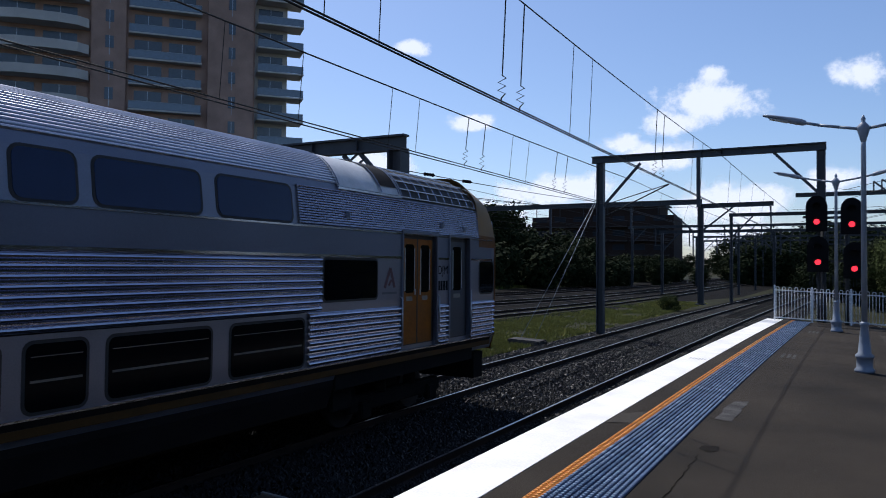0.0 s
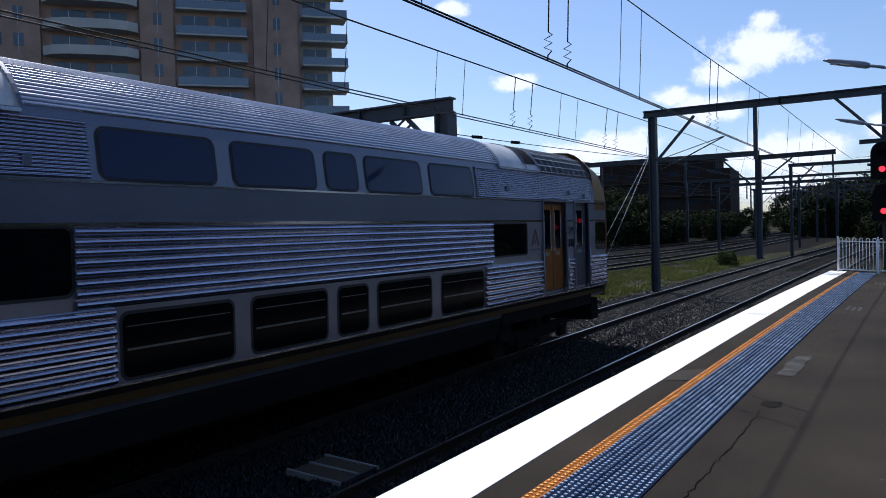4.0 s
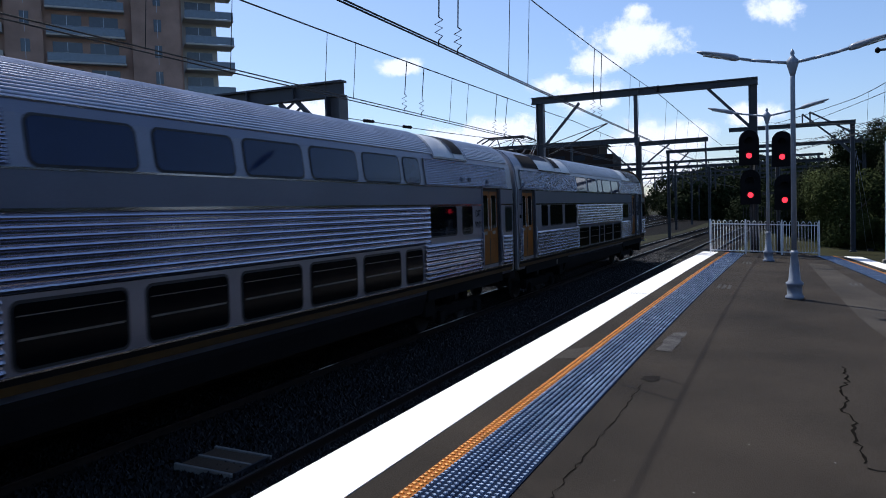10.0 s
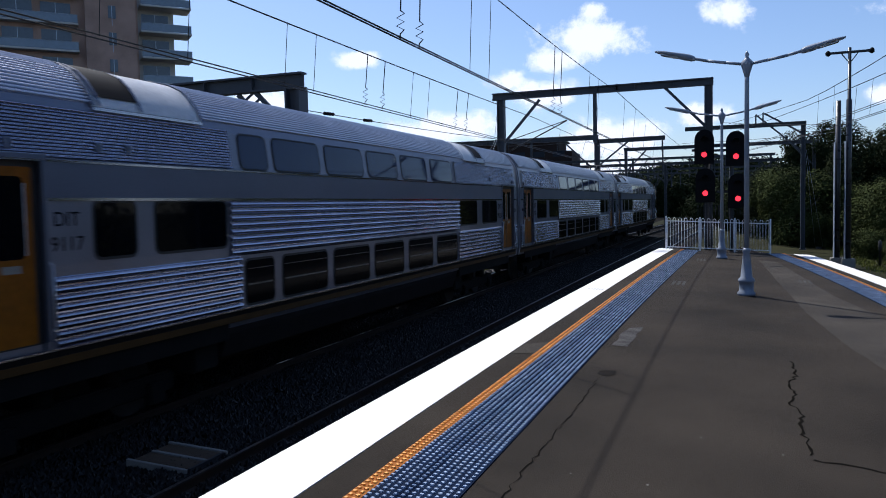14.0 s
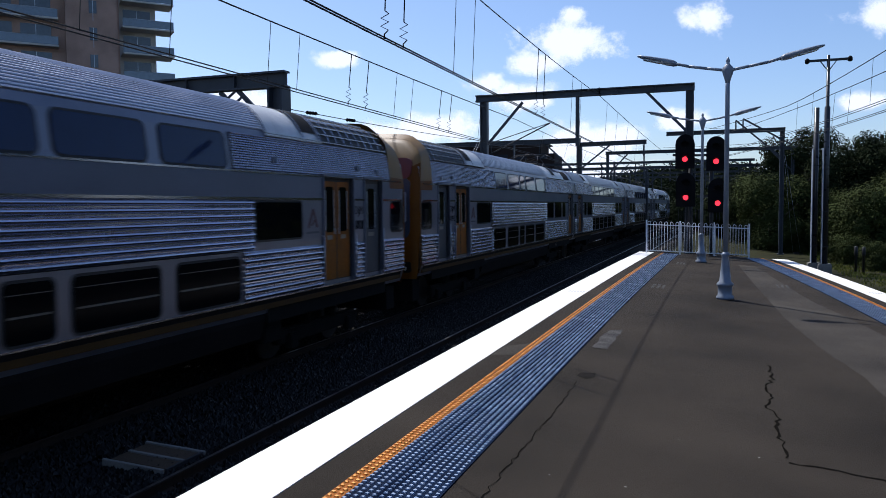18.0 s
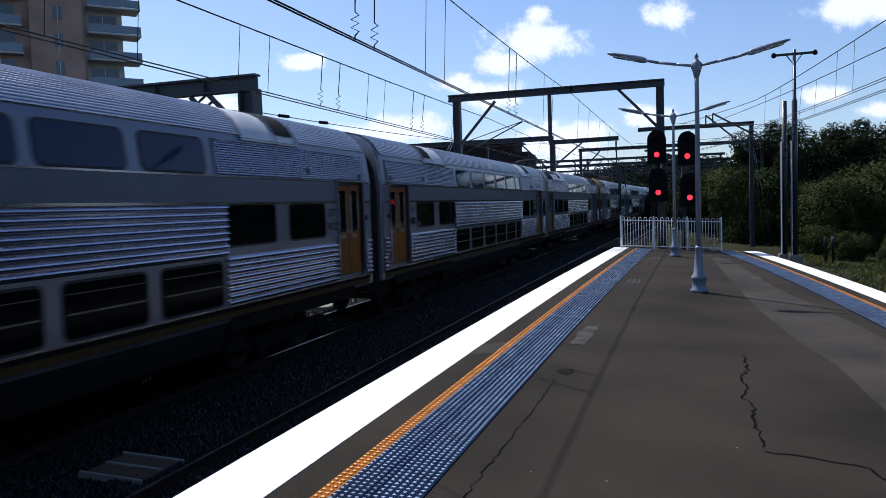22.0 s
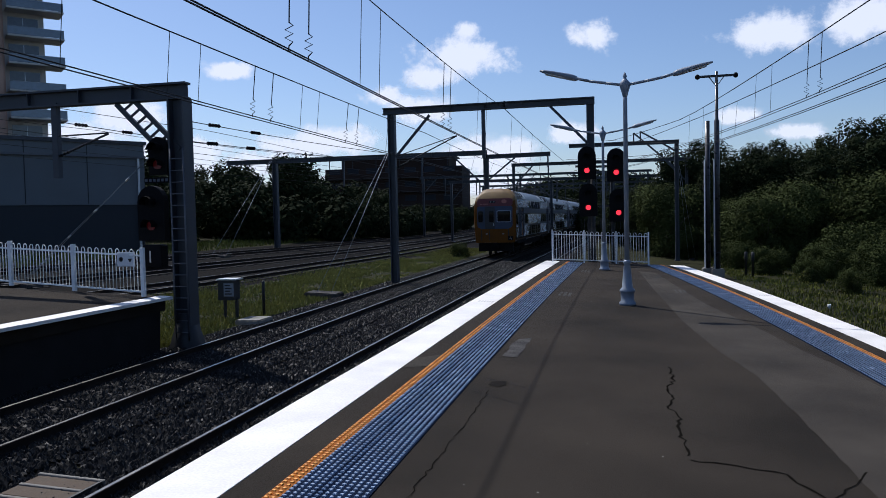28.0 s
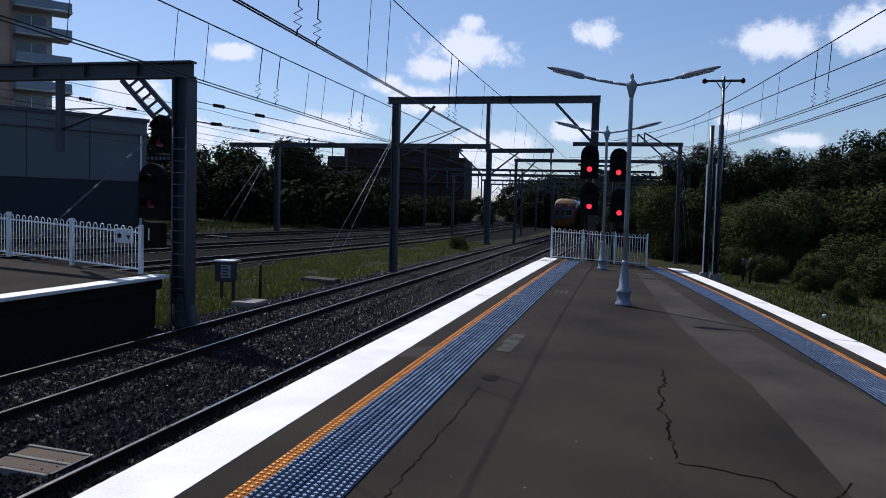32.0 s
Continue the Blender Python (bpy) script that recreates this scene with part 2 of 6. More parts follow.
def cloud_material():
    m = bpy.data.materials.new("cloud_vapour")
    m.use_nodes = True
    nt = m.node_tree
    nt.nodes.remove(nt.nodes["Principled BSDF"])
    tc = nt.nodes.new("ShaderNodeTexCoord")
    n = nt.nodes.new("ShaderNodeTexNoise")
    n.inputs["Scale"].default_value, n.inputs["Detail"].default_value, n.inputs["Roughness"].default_value = 0.012, 12, 0.66
    info = nt.nodes.new("ShaderNodeObjectInfo")
    off = nt.nodes.new("ShaderNodeVectorMath")
    off.operation = "MULTIPLY_ADD"
    off.inputs[1].default_value = (900, 700, 500)
    nt.links.new(info.outputs["Random"], off.inputs[0])
    nt.links.new(tc.outputs["Object"], off.inputs[2])
    nt.links.new(off.outputs[0], n.inputs["Vector"])
    g = nt.nodes.new("ShaderNodeTexGradient")
    g.gradient_type = "SPHERICAL"
    mp = nt.nodes.new("ShaderNodeMapping")
    mp.inputs["Location"].default_value = (-1, -1, 0)
    mp.inputs["Scale"].default_value = (2, 2, 0)
    nt.links.new(tc.outputs["UV"], mp.inputs[0])
    nt.links.new(mp.outputs[0], g.inputs[0])
    ma = nt.nodes.new("ShaderNodeMath")
    ma.operation, ma.inputs[1].default_value = "MULTIPLY_ADD", 0.9
    nt.links.new(g.outputs["Fac"], ma.inputs[0])
    nt.links.new(n.outputs[0], ma.inputs[2])
    r = nt.nodes.new("ShaderNodeMapRange")
    r.interpolation_type = "SMOOTHSTEP"
    for k, v in zip((1, 2, 3, 4), (0.9, 1.2, 0.0, 0.97)):
        r.inputs[k].default_value = v
    nt.links.new(ma.outputs[0], r.inputs[0])
    tr = nt.nodes.new("ShaderNodeBsdfTransparent")
    # Emission stands in for sunlight on the clouds.
    em = nt.nodes.new("ShaderNodeEmission")
    em.inputs[0].default_value, em.inputs[1].default_value = (0.93, 0.96, 1.0, 1), 1.0
    mx = nt.nodes.new("ShaderNodeMixShader")
    nt.links.new(r.outputs[0], mx.inputs[0])
    nt.links.new(tr.outputs[0], mx.inputs[1])
    nt.links.new(em.outputs[0], mx.inputs[2])
    nt.links.new(mx.outputs[0], nt.nodes["Material Output"].inputs[0])
    return m


CLOUD = cloud_material()


# ---------------------------------------------------------------- mesh helpers
def box(bm, x0, x1, y0, y1, z0, z1):
    v = [bm.verts.new(p) for p in ((x0, y0, z0), (x1, y0, z0), (x1, y1, z0), (x0, y1, z0), (x0, y0, z1), (x1, y0, z1), (x1, y1, z1), (x0, y1, z1))]
    for f in ((3, 2, 1, 0), (4, 5, 6, 7), (0, 1, 5, 4), (1, 2, 6, 5), (2, 3, 7, 6), (3, 0, 4, 7)):
        bm.faces.new([v[i] for i in f])
    return bm


def boxes(*dims):
    bm = bmesh.new()
    for d in dims:
        box(bm, *d)
    return bm


def bevelled(bm, width, segments=2):
    bmesh.ops.bevel(bm, geom=list(bm.edges), offset=width, segments=segments, affect="EDGES", clamp_overlap=True)
    return bm


def tube(bm, a, b, r, r2=None, n=8, caps=True):
    a, b = Vector(a), Vector(b)
    d = (b - a).normalized()
    s = d.orthogonal().normalized()
    u = d.cross(s)
    r2 = r if r2 is None else r2
    rings = []
    for p, q in ((a, r), (b, r2)):
        rings.append([bm.verts.new(p + q * (math.cos(2 * math.pi * i / n) * s + math.sin(2 * math.pi * i / n) * u)) for i in range(n)])
    for i in range(n):
        f = bm.faces.new((rings[0][i], rings[0][(i + 1) % n], rings[1][(i + 1) % n], rings[1][i]))
        f.smooth = n > 5
    if caps:
        bm.faces.new(rings[0][::-1])
        bm.faces.new(rings[1])
    return bm


def tubes(points, r, n=6):
    bm = bmesh.new()
    for a, b in zip(points, points[1:]):
        tube(bm, a, b, r, n=n)
    return bm


def beam(bm, a, b, w, h):
    """A straight bar of rectangular section from a to b: w across, h upright."""
    a, b = Vector(a), Vector(b)
    d = (b - a).normalized()
    up = Vector((0, 0, 1)) if abs(d.z) < 0.95 else Vector((0, 1, 0))
    s = d.cross(up).normalized()
    u = s.cross(d)
    c = [[bm.verts.new(p + s * i * w / 2 + u * j * h / 2) for i, j in ((-1, -1), (1, -1), (1, 1), (-1, 1))] for p in (a, b)]
    for i in range(4):
        bm.faces.new((c[0][i], c[0][(i + 1) % 4], c[1][(i + 1) % 4], c[1][i]))
    bm.faces.new(c[0][::-1])
    bm.faces.new(c[1])
    return bm


def lathe(profile, n=16, at=(0, 0, 0)):
    """A turned body round z from (radius, height) pairs."""
    bm = bmesh.new()
    rings = [[bm.verts.new((at[0] + r * math.cos(2 * math.pi * i / n), at[1] + r * math.sin(2 * math.pi * i / n), at[2] + z)) for i in range(n)] for r, z in profile]
    for a, b in zip(rings, rings[1:]):
        for i in range(n):
            f = bm.faces.new((a[i], a[(i + 1) % n], b[(i + 1) % n], b[i]))
            f.smooth = True
    bm.faces.new(rings[0][::-1])
    bm.faces.new(rings[-1])
    return bm


def strip(points, y0, y1):
    """A profile of (x, z) points drawn out along y."""
    bm = bmesh.new()
    a = [bm.verts.new((x, y0, z)) for x, z in points]
    b = [bm.verts.new((x, y1, z)) for x, z in points]
    for i in range(len(points) - 1):
        bm.faces.new((a[i], b[i], b[i + 1], a[i + 1]))
    return bm


def finish(name, bm, material, smooth=False):
    bmesh.ops.recalc_face_normals(bm, faces=bm.faces)
    me = bpy.data.meshes.new(name)
    bm.to_mesh(me)
    bm.free()
    me.materials.append(material)
    if smooth:
        for p in me.polygons:
            p.use_smooth = True
    return me


def thing(name, label, category, at=None, bm=None, material=None, group="", kind=""):
    ob = new(name, finish(name, bm, material) if bm else None)
    if at is not None:
        ob.matrix_world = at
    return tagged(ob, label, category, group, kind)


def part(name, bm, material, parent, label=""):
    ob = new(name, bm if isinstance(bm, bpy.types.Mesh) else finish(name, bm, material))
    ob.parent = parent
    return tagged(ob, label)


def structure(name, bm, material, label="", kind="structure"):
    return tagged(new(name, finish(name, bm, material)), label, kind=kind)


# ---------------------------------------------------------------- plan
RAIL = -1.265          # top of the rails; the platform's surface is z = 0
GROUND = -1.5
KERB_BEND, FAR_BEND, TRACK_BEND = 0.00047, -0.00204, 0.00015
END = 33.9             # the platform's fenced end
T1, T2 = -1.72, -5.65  # centres of the two tracks beside the platform


# Cross fall from west to east, fitted to the camera's view: the plan is drawn level, then laid on it.
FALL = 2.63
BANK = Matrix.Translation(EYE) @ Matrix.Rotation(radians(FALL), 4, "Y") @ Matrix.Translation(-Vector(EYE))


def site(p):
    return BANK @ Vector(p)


def edge_l(y):
    return KERB_BEND * y * max(y, 0)


def edge_r(y):
    return 8.98 + FAR_BEND * y * max(y, 0)


def track_x(x0, y):
    return x0 + TRACK_BEND * y * max(y, 0)


def ribbon(left, right, z, ys, thick=0.0):
    """A flat strip between two lines x = left(y) and x = right(y)."""
    bm = bmesh.new()
    a = [(bm.verts.new((left(y), y, z)), bm.verts.new((right(y), y, z))) for y in ys]
    for p, q in zip(a, a[1:]):
        bm.faces.new((p[0], p[1], q[1], q[0]))
    if thick:
        r = bmesh.ops.extrude_face_region(bm, geom=list(bm.faces))
        bmesh.ops.translate(bm, vec=(0, 0, -thick), verts=[v for v in r["geom"] if isinstance(v, bmesh.types.BMVert)])
    return bm


def span(a, b, step):
    n = max(1, round((b - a) / step))
    return [a + (b - a) * i / n for i in range(n + 1)]


# ---------------------------------------------------------------- ground
bm = bmesh.new()
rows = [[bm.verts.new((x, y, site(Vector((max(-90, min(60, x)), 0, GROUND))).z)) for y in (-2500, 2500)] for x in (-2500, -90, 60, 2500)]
for a, b in zip(rows, rows[1:]):
    bm.faces.new((a[0], b[0], b[1], a[1]))
structure("ground", bm, GRASS_GROUND, "rough grassy ground beside the railway")

# ---------------------------------------------------------------- platform
YS = span(-16, END + 0.5, 1.5)
structure("platform", ribbon(lambda y: edge_l(y) + 0.14, lambda y: edge_r(y) - 0.14, -0.004, YS, 0.4), ASPHALT, "worn grey asphalt platform surface")
structure("platform_wall_west", ribbon(lambda y: edge_l(y) + 0.16, lambda y: edge_l(y) + 0.5, -0.41, YS, 1.2), CONCRETE_DARK, "dark concrete platform face")
structure("platform_wall_east", ribbon(lambda y: edge_r(y) - 0.5, lambda y: edge_r(y) - 0.16, -0.41, YS, 1.2), CONCRETE_DARK, "dark concrete platform face")
for side, edge, s in (("west", edge_l, 1), ("east", edge_r, -1)):
    def off(d, edge=edge, s=s):
        return lambda y: edge(y) + s * d
    structure("coping_" + side, ribbon(off(0), off(0.61), 0.004, YS, 0.18), PAINT_WHITE, "white painted platform edge")
    structure("tactile_strip_orange_" + side, ribbon(off(0.93), off(1.055), 0.006, YS, 0.03), ORANGE_BASE, "orange tactile warning strip")
    structure("tactile_strip_blue_" + side, ribbon(off(1.06), off(1.70), 0.006, YS, 0.03), BLUE, "blue tactile paving strip")
    for label, material, rows in (("orange studs of the tactile strip", ORANGE, range(2)), ("worn blue studs of the tactile paving, paled for glints", BLUE_DOT, range(2, 13))):
        verts, faces = [], []
        y0, y1 = -6.0, END
        step = 0.068
        n = int((y1 - y0) / step)
        for j in range(n):
            y = y0 + j * step
            for i in rows:
                x = edge(y) + s * (0.93 + 0.0296 + i * 0.0592)
                k = len(verts)
                for r, z in ((0.021, 0.006), (0.0175, 0.0165)):
                    verts += [(x + r * math.cos(a), y + r * math.sin(a), z) for a in (0.5, 2.07, 3.64, 5.21)]
                faces += [(k + q, k + (q + 1) % 4, k + 4 + (q + 1) % 4, k + 4 + q) for q in range(4)] + [(k + 4, k + 5, k + 6, k + 7)]
        me = bpy.data.meshes.new("tactile_studs")
        me.from_pydata(verts, [], faces)
        me.materials.append(material)
        tagged(new("tactile_studs", me), label, kind="stuff")


# patches, seams and cracks of the asphalt
def sheet(name, pts, z, material, label, rag=0.0):
    bm = bmesh.new()
    if rag:
        line = []
        for (x0, y0), (x1, y1) in zip(pts, pts[1:] + pts[:1]):
            n = max(1, int(math.hypot(x1 - x0, y1 - y0) / 0.12))
            line += [(x0 + (x1 - x0) * i / n, y0 + (y1 - y0) * i / n) for i in range(n)]
        pts = [(x + rag * noise.noise(Vector((x * 2.3, y * 2.3, 1))) + rag * 0.5 * noise.noise(Vector((x * 9, y * 9, 5))), y + rag * noise.noise(Vector((x * 2.3, y * 2.3, 7)))) for x, y in line]
    bm.faces.new([bm.verts.new((x, y, z)) for x, y in pts])
    return structure(name, bm, material, label)


def crack(pts, width, jag, seed, label):
    rnd = random.Random(seed)
    bm = bmesh.new()
    line = []
    for (x0, y0), (x1, y1) in zip(pts, pts[1:]):
        n = max(2, int(math.hypot(x1 - x0, y1 - y0) / 0.09))
        line += [(x0 + (x1 - x0) * i / n + rnd.uniform(-jag, jag), y0 + (y1 - y0) * i / n + rnd.uniform(-jag, jag)) for i in range(n)]
    line.append(pts[-1])
    prev = None
    for (x0, y0), (x1, y1) in zip(line, line[1:]):
        d = Vector((x1 - x0, y1 - y0))
        if d.length < 1e-6:
            continue
        p = Vector((-d.y, d.x)).normalized() * width * rnd.uniform(0.2, 0.65)
        cur = (bm.verts.new((x0 + p.x, y0 + p.y, 0.001)), bm.verts.new((x0 - p.x, y0 - p.y, 0.001)))
        if prev:
            bm.faces.new((prev[0], prev[1], cur[1], cur[0]))
        prev = cur
    return structure("asphalt_crack", bm, CRACK, label)


sheet("asphalt_patch_east", [(5.6, 4.0), (5.56, 8.0), (5.53, 9.56), (5.45, 11.31), (5.22, 12.81), (4.95, 16.21), (4.72, 22.34), (4.5, 30.0), (5.1, 29.5), (5.63, 21.85), (5.81, 19.59), (6.2, 16.93), (6.42, 15.14), (6.6, 13.49), (6.84, 12.1), (7.02, 10.5), (7.15, 8.0), (7.2, 4.0)], 0.0, ASPHALT_PALE, "paler strip of newer asphalt beside the far tactile strip", 0.022)
for x, y, k in ((2.1, 20.0, 3), (2.36, 28.4, 3), (5.28, 22.2, 3)):
    for i in range(k):
        sheet("paint_mark", [(x + i * 0.12, y), (x + i * 0.12 + 0.07, y + 0.03), (x + i * 0.12 + 0.07, y + 1.0), (x + i * 0.12, y + 0.95)], 0.0035, ASPHALT_WORN, "worn pale paint mark on the asphalt", 0.03)
sheet("asphalt_patch_pale", [(1.88, 11.3), (2.12, 11.25), (2.14, 13.1), (1.9, 12.9)], 0.0035, ASPHALT_WORN, "bleached patch in the asphalt", 0.05)
for x0, y0, s in ((0.33, 17.85, 1), (7.52, 22.35, -1)):
    for i in range(6):
        sheet("stencil_bar", [(x0 + i * 0.065, y0), (x0 + i * 0.065 + 0.04, y0), (x0 + i * 0.065 + 0.04, y0 + 0.3), (x0 + i * 0.065, y0 + 0.3)], 0.0075, STENCIL, "faded grey stencil bar on the platform edge", 0.02)
rg = random.Random(31)
bm = bmesh.new()
for x, y in [(6.02, 12.17), (6.75, 11.31), (6.06, 20.87)] + [(rg.uniform(2.3, 7.0), 5 + 22 * rg.random() ** 1.5) for _ in range(16)]:
    r, a0 = rg.uniform(0.006, 0.014), rg.uniform(0, 1)
    bm.faces.new([bm.verts.new((x + r * rg.uniform(0.7, 1.2) * math.cos(a0 + a * 0.9), y + r * rg.uniform(0.7, 1.2) * math.sin(a0 + a * 0.9), 0.006)) for a in range(7)])
structure("gum_spots", bm, GUM, "pale trodden spots scattered on the asphalt", "stuff")
crack([(4.33, 11.25), (4.31, 10.37), (4.21, 9.89), (4.22, 9.24), (4.12, 8.92), (4.25, 8.53), (4.19, 8.12), (4.2, 7.52), (4.19, 7.0)], 0.03, 0.03, 1, "branching dark crack in the asphalt")
crack([(4.19, 7.0), (4.5, 7.0), (4.97, 6.86), (5.07, 6.59), (5.23, 6.19), (5.3, 5.5)], 0.026, 0.02, 2, "dark crack in the asphalt")
crack([(5.23, 6.35), (5.49, 6.76), (5.73, 7.2)], 0.018, 0.015, 3, "dark crack in the asphalt")
crack([(2.04, 9.1), (2.03, 7.48), (2.0, 5.78), (1.97, 4.2)], 0.011, 0.02, 4, "dark seam crack along the tactile strip")
sheet("asphalt_stain", [(1.98, 9.35), (2.12, 9.25), (2.2, 9.4), (2.18, 9.62), (2.0, 9.55)], 0.0012, ASPHALT_DARK, "dark tar stain")
sheet("coping_repair", [(0.66, 10.0), (0.98, 10.2), (0.98, 11.1), (0.66, 10.7)], 0.0012, ASPHALT_PALE, "pale patch beside the tactile strip")


# ---------------------------------------------------------------- tracks
def rail_mesh(x, line, ys, name_parent, z=RAIL):
    prof = [(-0.07, -0.17), (-0.07, -0.155), (-0.012, -0.13), (-0.012, -0.045), (-0.035, -0.03), (-0.035, -0.004), (-0.03, -0.001)]
    prof = prof + [(-a, b) for a, b in prof[::-1]]
    bm = bmesh.new()
    rows = [[bm.verts.new((line(y) + x + a, y, z + b)) for a, b in prof] for y in ys]
    for r, q in zip(rows, rows[1:]):
        for i in range(len(prof) - 1):
            bm.faces.new((r[i], q[i], q[i + 1], r[i + 1]))
    part("rail_foot", bm, RAIL_SIDE, name_parent)
    part("rail_head", ribbon(lambda y: line(y) + x - 0.024, lambda y: line(y) + x + 0.024, z + 0.0015, ys), RAIL_TOP, name_parent, "polished running surface")


def sleeper_bm():
    bm = bmesh.new()
    box(bm, -1.27, 1.27, -0.115, 0.115, -0.11, 0.11)
    bmesh.ops.bevel(bm, geom=[e for e in bm.edges], offset=0.015, segments=1, affect="EDGES")
    return bm


SLEEPER_MESH = finish("sleeper", sleeper_bm(), SLEEPER)


def track(label, line, y0, y1, near=None, bed=True, z=RAIL):
    ys = span(y0, y1, 4)
    root = tagged(new("railway_track"), label, "railway track", group="railway tracks")
    for x in (-0.7525, 0.7525):
        rail_mesh(x, line, ys, root, z)
    if near:
        y, n = near[0], 0
        while y < near[1]:
            o = part("sleeper", SLEEPER_MESH, None, root)
            h = line(y + 0.5) - line(y - 0.5)
            o.matrix_basis = pose(line(y), y, z - 0.258, 0, 0, -math.degrees(math.atan(h)))
            y += 0.6
    if bed:
        bm = bmesh.new()
        rows = [[bm.verts.new((line(y) + a, y, b)) for a, b in ((-2.3, GROUND - 0.02), (-1.55, z - 0.2), (1.55, z - 0.2), (2.3, GROUND - 0.02))] for y in ys]
        for r, q in zip(rows, rows[1:]):
            for i in range(3):
                bm.faces.new((r[i], q[i], q[i + 1], r[i + 1]))
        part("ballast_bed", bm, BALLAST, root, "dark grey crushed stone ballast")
    return root


track("steel rails on sleepers in dark ballast beside the platform", lambda y: track_x(T1, y), -16, 260, (-7.0, 75))
track("steel rails on sleepers in dark ballast carrying the train", lambda y: track_x(T2, y), -16, 260, (-6.8, 75))


def scatter(name, label, material, count, place, size, seed, flat=0.75):
    """Loose stones as small uneven solids in one mesh."""
    rnd = random.Random(seed)
    verts, faces = [], []
    for _ in range(count):
        x, y, z = place(rnd)
        r = size * rnd.uniform(0.6, 1.5)
        k = len(verts)
        a = rnd.uniform(0, 6.28)
        for i in range(4):
            verts.append((x + r * rnd.uniform(0.6, 1.1) * math.cos(a + 1.57 * i), y + r * rnd.uniform(0.6, 1.1) * math.sin(a + 1.57 * i), z + rnd.uniform(-0.3, 0.3) * r))
        verts.append((x + rnd.uniform(-0.3, 0.3) * r, y + rnd.uniform(-0.3, 0.3) * r, z + r * flat * rnd.uniform(0.6, 1.1)))
        faces += [(k + i, k + (i + 1) % 4, k + 4) for i in range(4)]
    me = bpy.data.meshes.new(name)
    me.from_pydata(verts, [], faces)
    me.materials.append(material)
    return tagged(new(name, me), label, kind="stuff")


def stone_place(rnd):
    y = rnd.uniform(-7, 4.5) if rnd.random() < 0.13 else 4.5 + 50 * rnd.random() ** 1.7
    x = rnd.uniform(-7.6, -1.9)
    return track_x(x, y), y, RAIL - (0.165 if abs(abs(x - T2) - 0) < 1.6 or abs(x - T1) < 1.6 else 0.21)


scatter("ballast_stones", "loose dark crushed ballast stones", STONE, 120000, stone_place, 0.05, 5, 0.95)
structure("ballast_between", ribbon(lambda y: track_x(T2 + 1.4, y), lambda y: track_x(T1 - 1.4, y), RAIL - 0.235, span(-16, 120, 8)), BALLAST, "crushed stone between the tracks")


def poly_line(pts):
    """x as a smooth function of y through a few plan points."""
    xs, ys = [p[0] for p in pts], [p[1] for p in pts]

    def f(y):
        i = max(0, min(len(ys) - 2, sum(1 for v in ys[1:-1] if y > v)))
        t = (y - ys[i]) / (ys[i + 1] - ys[i])
        m = [(xs[min(j + 1, len(xs) - 1)] - xs[max(j - 1, 0)]) / (ys[min(j + 1, len(ys) - 1)] - ys[max(j - 1, 0)]) for j in (i, i + 1)]
        h = ys[i + 1] - ys[i]
        return ((2 * t**3 - 3 * t**2 + 1) * xs[i] + (t**3 - 2 * t**2 + t) * h * m[0] + (-2 * t**3 + 3 * t**2) * xs[i + 1] + (t**3 - t**2) * h * m[1])
    return f


FAR_LINES = [poly_line(p) for p in (
    [(-17.4, -10), (-15.8, 20), (-14.3, 40), (-13.2, 60), (-12.9, 85), (-13.2, 130), (-13, 200)],
    [(-25.0, -10), (-22.0, 20), (-19.2, 43), (-17.0, 68), (-16.8, 110), (-17.5, 150), (-17, 200)],
    [(-31.0, -10), (-27.4, 20), (-24.4, 45), (-21.8, 75), (-20.8, 110), (-21.5, 150), (-21, 200)])]
for line in FAR_LINES:
    track("rusty-sided steel rails of a curving side line", line, -10, 200, (18, 78))
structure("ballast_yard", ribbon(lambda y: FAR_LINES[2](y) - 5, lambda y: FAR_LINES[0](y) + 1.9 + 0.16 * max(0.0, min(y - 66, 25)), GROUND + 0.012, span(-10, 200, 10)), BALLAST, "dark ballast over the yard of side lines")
track("steel rails on the far side of the platform", lambda y: edge_r(y) + 1.72, -16, 60)


# ---------------------------------------------------------------- train
HALF = 1.58
WELL = 4.9             # floor of the pantograph wells
RECESS = 0.07          # how far the doors stand behind the side


def side_x(z):
    """Half width of the body at a height over the rails."""
    for (z0, x0), (z1, x1) in zip(SHAPE, SHAPE[1:]):
        if z0 <= z <= z1:
            return x0 + (x1 - x0) * (z - z0) / (z1 - z0)
    return SHAPE[-1][1]


SHAPE = [(0.7, 1.3), (1.2, 1.46), (1.5, 1.562), (2.36, 1.572), (2.5, HALF), (3.76, HALF), (4.45, 1.5), (4.6, 1.46), (4.71, 1.4), (4.88, 1.28), (5.04, 1.1), (5.15, 0.85), (5.23, 0.5), (5.26, 0.25), (5.27, 0.0)]


def corrugated(y0, y1, z0, z1, pitch, depth, base=0.0):
    """Ribbed sheet on the side wall: half-round ribs along the car."""
    n = max(1, round((z1 - z0) / pitch))
    pts = [(side_x(z0) + base - 0.004, z0)]
    for i in range(n):
        z = z0 + (z1 - z0) * i / n
        h = (z1 - z0) / n
        for f, d in ((0.1, 0.0), (0.16, 0.35), (0.3, 0.78), (0.5, 1.0), (0.68, 0.9), (0.84, 0.5), (0.92, 0.0)):
            pts.append((side_x(z + f * h) + base + d * depth, z + f * h))
    pts.append((side_x(z1) + base - 0.004, z1))
    return strip(pts, y0, y1)


